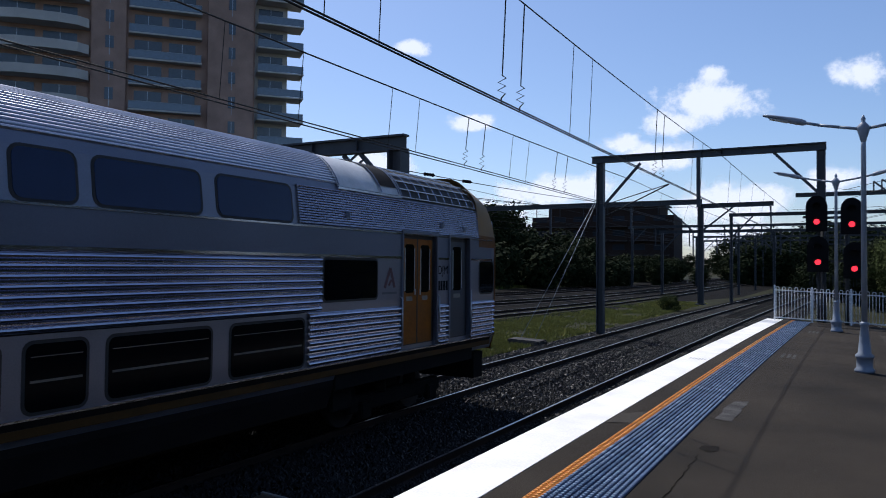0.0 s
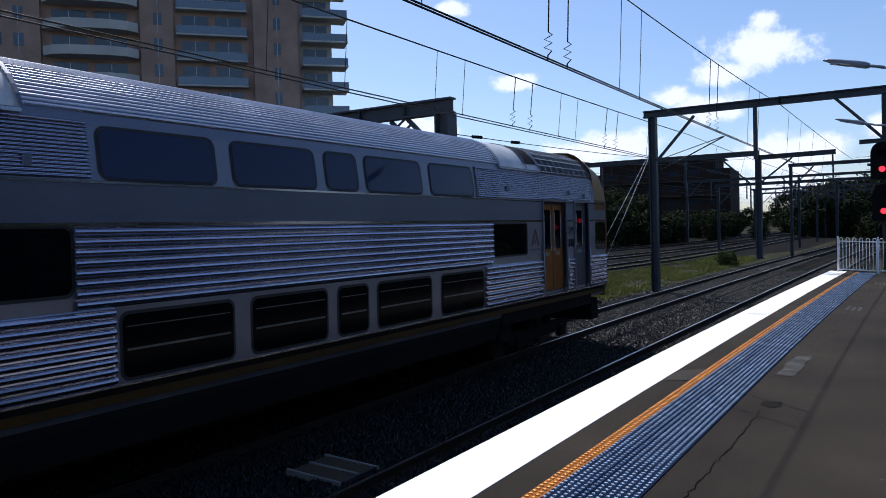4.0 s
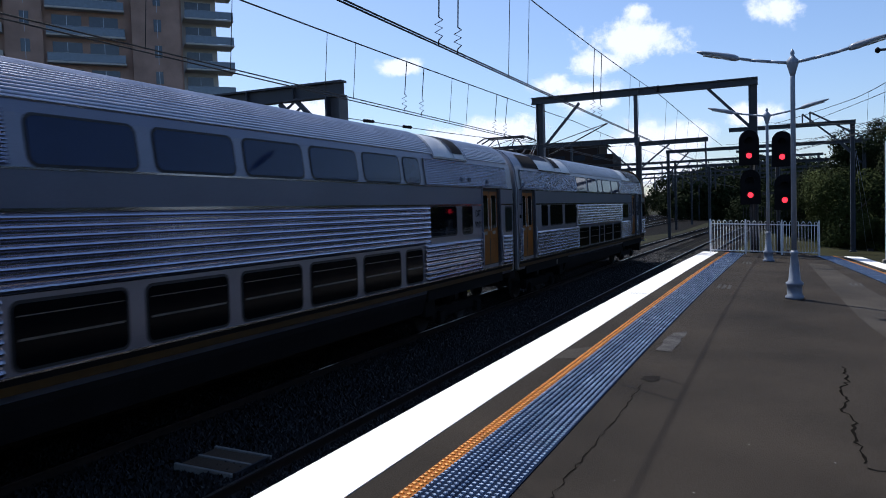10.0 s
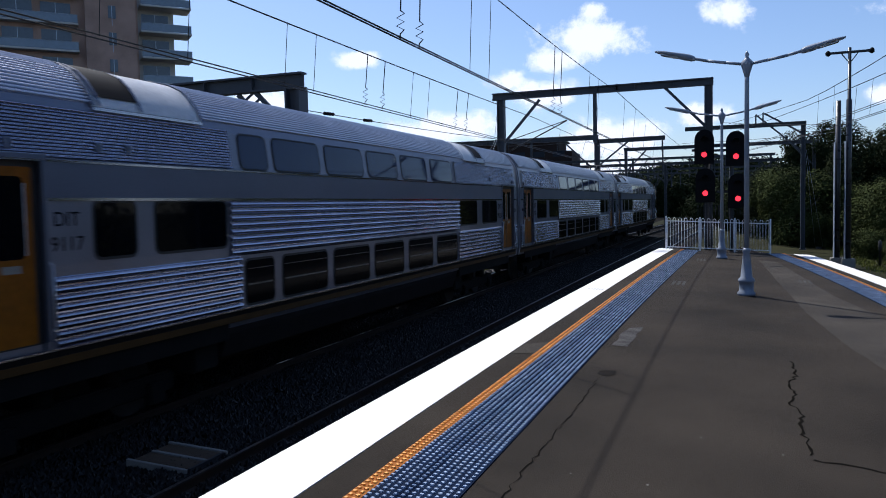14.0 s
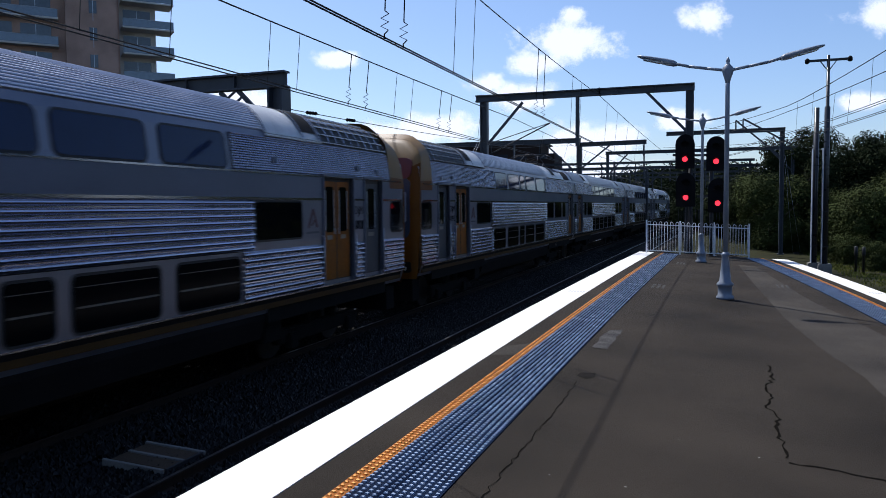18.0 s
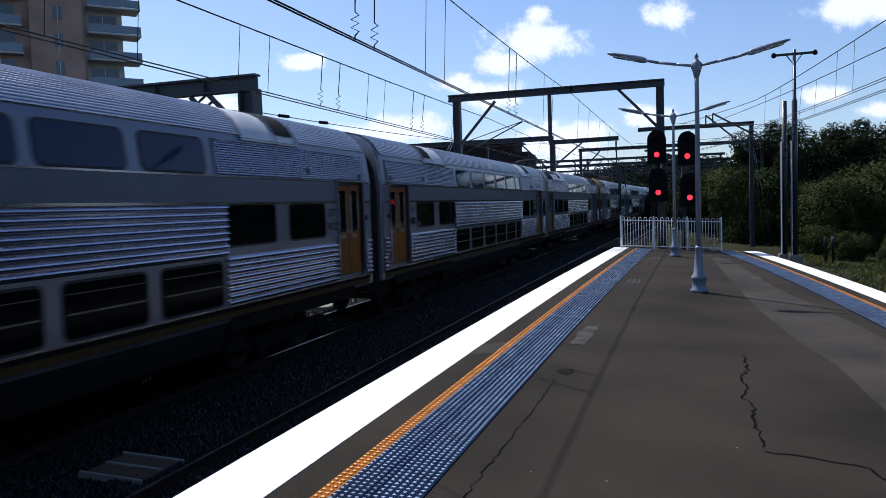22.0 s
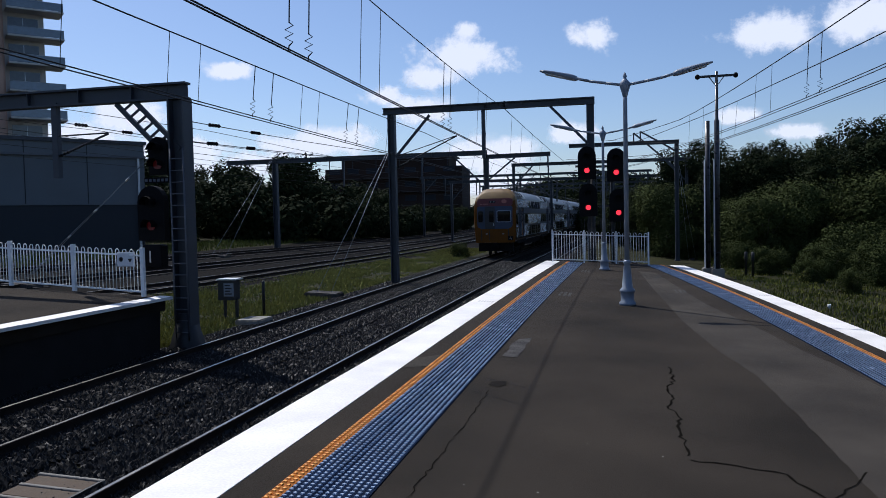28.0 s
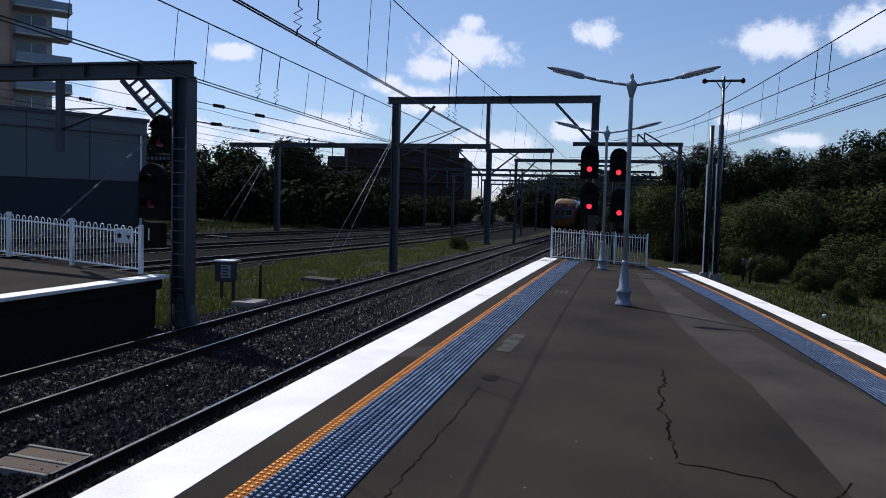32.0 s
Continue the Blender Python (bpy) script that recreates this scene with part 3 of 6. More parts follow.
def rounded_plate(y0, y1, z0, z1, r, out, thick, n=4, flat=False):
    """A plate on the side wall with rounded corners, standing out by out and thick deep; it follows the wall's lean."""
    bm = bmesh.new()
    pts = []
    for cy, cz, a0 in ((y1 - r, z1 - r, 0), (y0 + r, z1 - r, 90), (y0 + r, z0 + r, 180), (y1 - r, z0 + r, 270)):
        for i in range(n + 1):
            a = radians(a0 + 90 * i / n)
            pts.append((cy + r * math.cos(a), cz + r * math.sin(a)))
    front = [bm.verts.new(((HALF if flat else side_x(z)) + out, y, z)) for y, z in pts]
    back = [bm.verts.new(((HALF if flat else side_x(z)) + out - thick, y, z)) for y, z in pts]
    bm.faces.new(front)
    for i in range(len(pts)):
        j = (i + 1) % len(pts)
        bm.faces.new((front[j], front[i], back[i], back[j]))
    return bm


def window(parent, y0, y1, z0, z1, glass, r=0.12):
    f = part("window", rounded_plate(y0 - 0.04, y1 + 0.04, z0 - 0.04, z1 + 0.04, r + 0.03, 0.006, 0.02), RUBBER, parent)
    part("pane", rounded_plate(y0, y1, z0, z1, r, 0.012, 0.01), glass, f, "dark tinted glass")
    return f


def low_window(parent, y0, y1):
    """A window of the lower deck with two thin pale lines across the dark glass."""
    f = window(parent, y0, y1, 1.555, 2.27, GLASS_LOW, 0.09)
    for z, h in ((1.86, 0.026), (2.13, 0.01)):
        x = side_x(z) + 0.012
        part("cross_rail", boxes((x, x + 0.006, y0 + 0.05, y1 - 0.05, z, z + h)), LINE_DULL, f, "thin pale line across the glass")


def door_leaf(parent, y0, y1, material, z0=1.6, z1=3.7, wide=0.62):
    d = part("door_leaf", rounded_plate(y0, y1, z0, z1, 0.03, 0.006 - RECESS, 0.1, flat=True), material, parent, "sliding door leaf")
    w = (y1 - y0)
    part("door_label", rounded_plate(y0 + w * 0.3, y1 - w * 0.3, z0 + 0.84, z0 + 0.93, 0.01, 0.009 - RECESS, 0.004, flat=True), CONCRETE, d, "pale worn sticker")
    for k in (y0 + w * (0.5 - wide / 2) - 0.012, y1 - w * (0.5 - wide / 2)):
        part("window_rail", boxes((HALF - RECESS, HALF + 0.018 - RECESS, k, k + 0.018, z0 + 1.04, z1 - 0.2)), GALV, d)
    part("door_window", rounded_plate(y0 + w * (0.5 - wide / 2), y1 - w * (0.5 - wide / 2), z0 + 1.0, z1 - 0.12, 0.07, 0.01 - RECESS, 0.02, flat=True), GLASS_DARK, d)
    return d


def doorway(parent, y0, y1, material, single=False, z0=1.6, z1=3.7):
    fr = part("door_frame", rounded_plate(y0 - 0.09, y1 + 0.09, z0 - 0.02, z1 + 0.1, 0.05, 0.0015 - RECESS, 0.05, flat=True), RUBBER, parent)
    bm = boxes((HALF - 0.01, HALF + 0.045, y0 - 0.14, y1 + 0.14, z1 + 0.1, z1 + 0.16))
    part("door_hood", bm, STAINLESS_DULL, parent)
    for k in (y0 - 0.13, y1 + 0.08):
        part("door_jamb", boxes((HALF - 0.1, HALF + 0.03, k, k + 0.05, z0, z1 + 0.1)), STAINLESS_DULL, parent)
    if single:
        door_leaf(fr, y0, y1, material, z0, z1, 0.5)
        part("grab_rail", tubes([(HALF + 0.05, y1 + 0.1, z0 + 0.1), (HALF + 0.05, y1 + 0.1, z0 + 1.0)], 0.015), GALV, parent)
    else:
        m = (y0 + y1) / 2
        door_leaf(fr, y0, m - 0.02, material, z0, z1)
        door_leaf(fr, m + 0.02, y1, material, z0, z1)
        part("door_seal", rounded_plate(m - 0.018, m + 0.018, z0, z1, 0.008, 0.009 - RECESS, 0.03, flat=True), RUBBER, parent)
        for k in (y0 - 0.15, y1 + 0.15):
            part("grab_rail", tubes([(HALF - 0.02, k, z0 + 0.1), (HALF + 0.05, k, z0 + 0.16), (HALF + 0.05, k, z0 + 0.9), (HALF - 0.02, k, z0 + 0.96)], 0.012), GALV, parent)
        for k in (-0.1, 0.1):
            part("door_handle", boxes((HALF - RECESS, HALF + 0.03 - RECESS, m + k - 0.012, m + k + 0.012, z0 + 0.95, z0 + 1.07)), GALV, parent)


def wheelset(bm, y):
    for x in (-0.72, 0.72):
        tube(bm, (x - 0.19, y, 0.53), (x - 0.06, y, 0.53), 0.46, n=20)
    tube(bm, (-0.8, y, 0.53), (0.6, y, 0.53), 0.08)


def text_mesh(words, size, material=None, depth=0.002):
    c = bpy.data.curves.new("letters", "FONT")
    c.body, c.size, c.extrude, c.align_x, c.align_y = words, size, depth, "CENTER", "CENTER"
    ob = bpy.data.objects.new("letters", c)
    scene.collection.objects.link(ob)
    bpy.context.view_layer.update()
    me = bpy.data.meshes.new_from_object(ob.evaluated_get(bpy.context.evaluated_depsgraph_get()))
    bpy.data.objects.remove(ob)
    me.materials.clear()
    me.materials.append(material or LETTER)
    return me


def lettered(parent, words, y, z, size, out=0.004):
    o = part("lettering", text_mesh(words, size), LETTER, parent, "painted car code")
    o.matrix_basis = Matrix.Translation((HALF + out, y, z)) @ pose(0, 0, 0, 90, 0, 90)
    return o


def number_bars(parent, y, z, n=4):
    bm = bmesh.new()
    for i in range(n):
        yy = y - 0.17 + i * 0.115
        box(bm, HALF, HALF + 0.005, yy - 0.04, yy + 0.04, z - 0.1, z + 0.1)
    part("number_bar", bm, LETTER, parent, "car number as plain bars")


def shell(root, Y, cab, LEN, doors, well=None):
    """Body, roof and underframe. Y turns a distance from the car's first end into its place along the car."""
    full = [(x, z) for z, x in SHAPE]
    prof = full[1:]
    prof = [(-x, z) for x, z in prof[:-1]] + prof[::-1]
    stops = [0.97 if cab else 0.12] + [v for d in doors for v in (d[0] - 0.08, d[1] + 0.08)] + [LEN - 0.12]
    for k, (u0, u1) in enumerate(zip(stops, stops[1:])):
        if well and u0 < well[0] < u1:
            runs = [(u0, well[0], 9.0), (*well, WELL), (well[1], u1, 9.0)]
        else:
            runs = [(u0, u1, 9.0)]
        # the body steps back behind each doorway
        deep = [(math.copysign(min(abs(x), HALF - RECESS - 0.01), x) if k % 2 and 1.49 < z < 3.8 else x, z) for x, z in prof]
        for a, b, roof in runs:
            bm = bmesh.new()
            ends = [[bm.verts.new((x, y, z)) for x, z in deep if z < roof] for y in sorted((Y(a), Y(b)))]
            n = len(ends[0])
            for i in range(n):
                bm.faces.new((ends[0][i], ends[0][(i + 1) % n], ends[1][(i + 1) % n], ends[1][i]))
            bm.faces.new(ends[0])
            bm.faces.new(ends[1][::-1])
            part("door_bay" if k % 2 else "body_shell", bm, SHELL_GREY, root, "dull stainless steel body shell")
    # low belly between the bogies
    y0, y1 = sorted((Y(6.2), Y(17.0)))
    bm = bmesh.new()
    low = [(1.48, 1.5), (1.45, 1.1), (1.32, 0.72), (-1.32, 0.72), (-1.45, 1.1), (-1.48, 1.5)]
    ends = [[bm.verts.new((x, y, z)) for x, z in low] for y in (y0, y1)]
    for i in range(len(low)):
        bm.faces.new((ends[0][i], ends[0][(i + 1) % 6], ends[1][(i + 1) % 6], ends[1][i]))
    bm.faces.new(ends[0])
    bm.faces.new(ends[1])
    part("belly_pan", bm, BELLY, root, "lower-deck belly pan, darkened for shade")
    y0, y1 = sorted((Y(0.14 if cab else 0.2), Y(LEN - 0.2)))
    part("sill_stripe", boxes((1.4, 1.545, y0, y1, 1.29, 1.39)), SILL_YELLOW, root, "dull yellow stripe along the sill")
    part("sill_panel", strip([(1.535, 1.39), (1.562, 1.47)], y0, y1), BELLY, root, "panel over the sill, darkened for shade")
    part("sill_rail", boxes((1.54, 1.578, y0, y1, 1.475, 1.5)), STAINLESS, root, "thin bright rail under the windows")
    part("trim_strip", boxes((HALF - 0.02, HALF + 0.018, y0, y1, 3.775, 3.805)), STAINLESS, root)
    cuts = [0.14 if cab else 0.2] + [v for d in doors for v in (d[0] - 0.13, d[1] + 0.13)] + [LEN - 0.2]
    for u0, u1 in zip(cuts[::2], cuts[1::2]):
        y0, y1 = sorted((Y(u0), Y(u1)))
        part("trim_strip", boxes((HALF, HALF + 0.022, y0, y1, 3.27, 3.315)), STAINLESS, root)
        part("waist_band", strip([(HALF + 0.004, 3.315), (HALF + 0.004, 3.775)], y0, y1), STAINLESS_DULL, root, "smooth grey band between the decks")
    # ribbed roof
    pts = []
    path = [(x, z) for z, x in SHAPE if z >= 4.6] + [(-x, z) for z, x in reversed(SHAPE[:-1]) if z >= 4.6]
    cum = [0.0]
    for p, q in zip(path, path[1:]):
        cum.append(cum[-1] + math.dist(p, q))
    total = cum[-1]
    m = 4 * round(total / 0.052)
    for i in range(m + 1):
        s = total * i / m
        k = max(0, min(len(cum) - 2, sum(1 for c in cum[1:-1] if s > c)))
        t = (s - cum[k]) / (cum[k + 1] - cum[k])
        x, z = path[k][0] + t * (path[k + 1][0] - path[k][0]), path[k][1] + t * (path[k + 1][1] - path[k][1])
        nx, nz = x / 1.6, max(z - 4.2, 0.05) / 1.1
        l = math.hypot(nx, nz)
        e = 0.004 + (0.0, 0.026, 0.032, 0.028)[i % 4]
        pts.append((x + e * nx / l, z + e * nz / l))
    y0, y1 = sorted((Y(6.2 if cab else 5.7), Y(16.4 if cab else 17.6)))
    part("roof_sheet", strip(pts, y0, y1), ROOF_GREY, root, "ribbed steel roof")
    if not cab:
        for u0, u1 in ((0.25, 3.6), (19.7, LEN - 0.25)):
            y0, y1 = sorted((Y(u0), Y(u1)))
            part("roof_sheet", strip(pts, y0, y1), ROOF_GREY, root, "ribbed steel roof")
    # bogies and underfloor boxes
    for u in (3.6, LEN - 3.6):
        y = Y(u)
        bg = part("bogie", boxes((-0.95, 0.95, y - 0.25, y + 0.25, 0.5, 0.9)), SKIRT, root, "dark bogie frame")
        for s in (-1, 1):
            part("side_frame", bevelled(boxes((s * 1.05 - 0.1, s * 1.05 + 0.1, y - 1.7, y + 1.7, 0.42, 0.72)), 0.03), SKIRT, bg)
        for k in (-1.25, 1.25):
            part("axle_box", bevelled(boxes((1.08, 1.24, y + k - 0.17, y + k + 0.17, 0.3, 0.62)), 0.03), SKIRT, bg)
            bm = bmesh.new()
            tube(bm, (1.05, y + k * 0.45, 0.7), (1.05, y + k * 0.45, 1.0), 0.13)
            part("spring", bm, SKIRT, bg)
        for k in (-1.25, 1.25):
            bm = bmesh.new()
            wheelset(bm, y + k)
            part("wheelset", bm, RUBBER, bg)
    for u0, u1 in ((5.5, 6.1), (17.1, 17.7)):
        y0, y1 = sorted((Y(u0), Y(u1)))
        part("underfloor_box", bevelled(boxes((-1.3, 1.35, y0, y1, 0.6, 1.2)), 0.03), SKIRT, root)
    for u in (3.6, LEN - 3.6):
        y0, y1 = Y(u) - 2.6, Y(u) + 2.6
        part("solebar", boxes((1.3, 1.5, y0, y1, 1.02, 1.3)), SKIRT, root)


def hatch(root, Y, u0, u1, dark=(0.05, 0.4)):
    """Smooth raised roof hatch with a dark opening over a part of its length."""
    y0, y1 = sorted((Y(u0), Y(u1)))
    pts = [(side_x(z) + 0.03, z + 0.01) for z in (4.56, 4.69, 4.79, 4.9, 5.03, 5.13, 5.21)] + [(0, 5.3)]
    pts = pts + [(-x, z) for x, z in pts[-2::-1]]
    h = part("roof_hatch", finish("roof_hatch", strip(pts, y0, y1), HATCH_PALE, True), None, root, "smooth pale roof hatch")
    a, b = sorted((Y(u0 + (u1 - u0) * dark[0]), Y(u0 + (u1 - u0) * dark[1])))
    p2 = [(x + 0.012, z + 0.01) for x, z in pts[1:8]]
    part("vent_opening", finish("vent_opening", strip(p2, a, b), BLACK, True), None, h, "dark vent opening")
    for y in (y0, a, b, y1):
        part("hatch_rim", strip([(x + 0.02, z + 0.015) for x, z in pts], y - 0.025, y + 0.025), STAINLESS_DULL, h)
    part("hatch_rim", boxes((side_x(4.55), side_x(4.55) + 0.05, y0, y1, 4.52, 4.56)), STAINLESS, h)


def gangway(root, Y, u, way=1):
    y0, y1 = sorted((Y(u), Y(u - way * 0.2)))
    bm = bmesh.new()
    pts = [(1.53, 1.25), (1.55, 3.8), (1.47, 4.45), (1.37, 4.71), (1.25, 4.88), (1.07, 5.03), (0.82, 5.14), (0.48, 5.22), (0, 5.26)]
    pts = pts + [(-x, z) for x, z in pts[-2::-1]]
    ends = [[bm.verts.new((x, y, z)) for x, z in pts] for y in (y0, y1)]
    n = len(pts)
    for i in range(n):
        bm.faces.new((ends[0][i], ends[0][(i + 1) % n], ends[1][(i + 1) % n], ends[1][i]))
    bm.faces.new(ends[0])
    bm.faces.new(ends[1])
    part("end_frame", bm, ROOF_GREY, root, "pale rounded end frame of the body")
    y0, y1 = sorted((Y(u), Y(u + way * 0.32)))
    bm = bmesh.new()
    folds = 4
    rings = []
    for i in range(2 * folds + 1):
        k = 0.95 if i % 2 else 0.91
        y = y0 + (y1 - y0) * i / (2 * folds)
        rings.append([bm.verts.new((x * k, y, 1.0 + (z - 1.25) * (0.985 if i % 2 else 0.97))) for x, z in pts])
    for a, b in zip(rings, rings[1:]):
        for i in range(n):
            bm.faces.new((a[i], a[(i + 1) % n], b[(i + 1) % n], b[i]))
    bm.faces.new(rings[0])
    bm.faces.new(rings[-1])
    part("gangway_bellows", bm, BELLOWS, root, "dark folded gangway bellows")


def small_fittings(root, Y, us):
    for u, z in us:
        y = Y(u)
        x = side_x(z)
        part("side_fitting", bevelled(boxes((x, x + 0.05, y - 0.05, y + 0.05, z - 0.07, z + 0.07)), 0.012, 1), STAINLESS_DULL, root)


def pantograph(root, Y, u):
    y = Y(u)
    p = part("pantograph", boxes((-0.6, 0.6, y - 0.5, y + 0.5, 5.00, 5.06)), STEEL_DARK, root, "raised pantograph on the roof")

    def arm(name, *runs):
        bm = bmesh.new()
        for a, c, r in runs:
            tube(bm, a, c, r)
        part(name, bm, STEEL_DARK, p)
    for x in (-0.5, 0.5):
        for k in (-1, 1):
            arm("lower_arm", ((x, y - k * 0.15, 5.06), (x * 0.95, y + k * 0.75, 5.42), 0.026))
            arm("upper_arm", ((x * 0.95, y + k * 0.75, 5.42), (x * 0.75, y + k * 0.12, 5.76), 0.02))
    for k in (-1, 1):
        arm("knee_tube", ((-0.48, y + k * 0.75, 5.42), (0.48, y + k * 0.75, 5.42), 0.026))
        arm("stay", ((-0.48, y + k * 0.75, 5.42), (0.36, y + k * 0.12, 5.74), 0.01))
    for k in (-0.24, 0.24):
        arm("collector_head", ((-1.05, y + k, 5.66), (-0.75, y + k, 5.81), 0.026), ((-0.75, y + k, 5.81), (0.75, y + k, 5.81), 0.026), ((0.75, y + k, 5.81), (1.05, y + k, 5.66), 0.026))
    for x in (-0.6, 0.6):
        arm("head_link", ((x, y - 0.24, 5.78), (x, y + 0.24, 5.78), 0.026))


def driving_car(sign):
    """Double-deck driving car. sign 1: its cab leads towards +y; -1: the other way."""
    root = tagged(new("train_car"), "stainless steel double-deck driving car with a yellow cab end", "train car", group="train cars")
    LEN = 23.1

    def Y(u):
        return sign * (11.425 - u)

    def P(u0, u1):
        return sorted((Y(u0), Y(u1)))
    shell(root, Y, True, LEN, ((1.42, 2.2), (2.95, 4.12), (21.37, 22.57)), well=(18.6, 20.5))
    # cab: a rounded nose, yellow below and faded cream over the brow
    prof = [(1.14, 1.47), (1.3, 1.5), (1.6, 1.53), (2.4, HALF + 0.01), (3.3, HALF + 0.012), (3.6, HALF + 0.012), (3.9, 1.58), (4.2, 1.565), (4.5, 1.53), (4.7, 1.49), (4.83, 1.42), (4.96, 1.31), (5.09, 1.17), (5.19, 1.03), (5.26, 0.85), (5.29, 0.55), (5.3, 0.28), (5.305, 0)]

    NOSE = -0.2

    def lean(z):
        return NOSE + 0.75 * max(0.0, (z - 3.3) / 2.1) ** 2

    def brow(z, drop):
        """The front of the cab is lower than the roof behind it."""
        return z - drop * 0.09 * max(0.0, z - 3.6)

    def ring(u, kx, kz, rows, tilt=1.0):
        r = [(x * kx, Y(u + tilt * lean(1.3 + (z - 1.3) * kz)), 1.3 + (brow(z, tilt) - 1.3) * kz) for z, x in rows]
        return r + [(-x, y, z) for x, y, z in r[-2::-1]]
    bm = bmesh.new()
    rings = [[bm.verts.new(q) for q in ring(u, kx, kz, prof)] for u, kx, kz in ((0.13, 1.0, 1.0), (0.07, 0.982, 0.994), (0.025, 0.94, 0.982), (0.0, 0.88, 0.965))]
    for a, b in zip(rings, rings[1:]):
        for i in range(len(a) - 1):
            bm.faces.new((a[i], a[i + 1], b[i + 1], b[i])).smooth = True
    last = rings[-1]
    for i in range(len(prof) - 2):
        bm.faces.new((last[i], last[i + 1], last[-2 - i], last[-1 - i])).smooth = True
    bm.faces.new(last[len(prof) - 2:len(prof) + 1])
    mask = part("cab_mask", bm, CAB_YELLOW, root, "yellow moulded cab front with a faded cream brow")
    mask.data.materials.append(CAB_CREAM)
    for f in mask.data.polygons:
        if f.center.z > 4.4:
            f.material_index = 1
    # the mask wraps back over the roof and the upper side
    upper = [q for q in prof if q[0] >= 3.6]
    bm = bmesh.new()
    a, b = [[bm.verts.new((x, y, z + 0.002)) for x, y, z in ring(u, 1.002, 1.0, upper, tilt)] for u, tilt in ((0.12, 1.0), (0.86, 0.0))]
    for i in range(len(a) - 1):
        bm.faces.new((a[i], a[i + 1], b[i + 1], b[i])).smooth = True
    cowl = part("cab_roof_cowl", bm, CAB_CREAM, root, "faded cream cowl over the cab with yellow sides")
    cowl.data.materials.append(CAB_YELLOW)
    for f in cowl.data.polygons:
        if f.center.z < 3.8:
            f.material_index = 1
    y0, y1 = P(-0.05, 0.0)
    part("cab_pillar", strip([(side_x(z) + 0.014, z) for z in (1.3, 1.5, 2.36, 2.5, 3.75)], y0, y1), CAB_YELLOW, root)
    y0, y1 = P(-0.02, 1.0)
    for s in (-1, 1):
        part("cab_side", strip([(s * side_x(z), z) for z in (1.2, 1.5, 2.36, 2.5, 3.76, 4.3)], y0, y1), SHELL_GREY, root, "grey cab side")

    def face(name, x0, x1, z0, z1, out, material, parent, label="", r=0.08, low=None):
        """A rounded plate on the cab's front that follows its lean."""
        bm = bmesh.new()
        n = 14 if z1 - z0 > 0.3 else 6
        front, back = [], []
        for i in range(n + 1):
            z = z0 + (z1 - z0) * i / n
            c, d = (low or r, z - z0) if z - z0 < z1 - z else (r, z1 - z)
            e = c - math.sqrt(max(0.0, c * c - (c - d) ** 2)) if d < c else 0.0
            front.append([bm.verts.new((x, Y(lean(z) - out), z)) for x in (x0 + e, x1 - e)])
            back.append([bm.verts.new((x, Y(lean(z) + 0.05), z)) for x in (x0 + e, x1 - e)])
        for i in range(n):
            bm.faces.new((front[i][0], front[i][1], front[i + 1][1], front[i + 1][0]))
            for k in (0, 1):
                bm.faces.new((front[i][k], front[i + 1][k], back[i + 1][k], back[i][k]))
        bm.faces.new((*front[0], *back[0][::-1]))
        bm.faces.new((*front[-1], *back[-1][::-1]))
        return part(name, bm, material, parent, label)
    fr = face("front_panel", -1.34, 1.34, 2.17, 3.97, 0.012, CAB_BLUE, root, "grey-blue front panel", 0.15, 0.34)
    face("destination_band", -1.34, 1.34, 3.93, 4.56, 0.018, CAB_RED, root, "faded red band with pale worn marks", 0.2)
    face("destination_box", -0.45, 0.05, 4.2, 4.38, 0.024, BLACK, root)
    for s in (-1, 1):
        face("marker_lamp", s * 0.12 - 0.265, s * 0.12 - 0.135, 4.24, 4.34, 0.03, CONCRETE, root, "", 0.04)
        a, b = (0.15, 1.24) if s > 0 else (-1.3, -0.86)
        w = face("windscreen", a, b, 2.67, 3.58, 0.02, LAMP_PAINT if s > 0 else RUBBER, fr, "", 0.08)
        face("pane", a + 0.05, b - 0.05, 2.72, 3.53, 0.026, GLASS_DARK, w, "dark cab windscreen", 0.07)
        face("headlamp", s * 0.62 - 0.08, s * 0.62 + 0.08, 1.76, 1.86, 0.02, CONCRETE, root, "headlamp", 0.05)
        face("gap_strip", s * 1.02 - 0.035, s * 1.02 + 0.035, 1.3, 2.15, 0.014, RUBBER, root, "", 0.02)
    face("front_door", -0.76, 0.02, 2.17, 3.9, 0.022, STEEL_DARK, root, "dark end door", 0.05)
    face("door_window", -0.42, -0.08, 2.68, 3.55, 0.03, GLASS_DARK, root, "", 0.06)
    face("logo_mark", 0.5, 0.9, 4.16, 4.46, 0.026, ORANGE_LOGO, root, "pale round mark", 0.13)
    for i in range(6):
        face("script_bar", -1.12 + i * 0.1, -1.05 + i * 0.1, 4.06, 4.16, 0.024, ORANGE_LOGO, root, "worn pale script as plain bars", 0.02)
    face("gap_strip", -0.44, -0.4, 1.3, 2.15, 0.014, RUBBER, root, "", 0.015)
    face("door_handle", -0.1, -0.06, 2.4, 2.6, 0.04, GALV, root, "", 0.015)
    for x in (-1.08, 0.68):
        face("wiper", x - 0.012, x + 0.012, 2.72, 3.2, 0.034, BLACK, root, "", 0.008)
    face("set_plate", 0.98, 1.36, 1.32, 1.62, 0.03, BLACK, root, "black set number plate", 0.06)
    for words, z, size in (("V", 1.55, 0.13), ("47", 1.42, 0.15)):
        o = part("lettering", text_mesh(words, size, LETTER_PALE), None, root, "pale set number")
        o.matrix_basis = Matrix.Translation((1.17, Y(NOSE - 0.034), z)) @ pose(0, 0, 0, 90, 0, 0 if sign < 0 else 180)
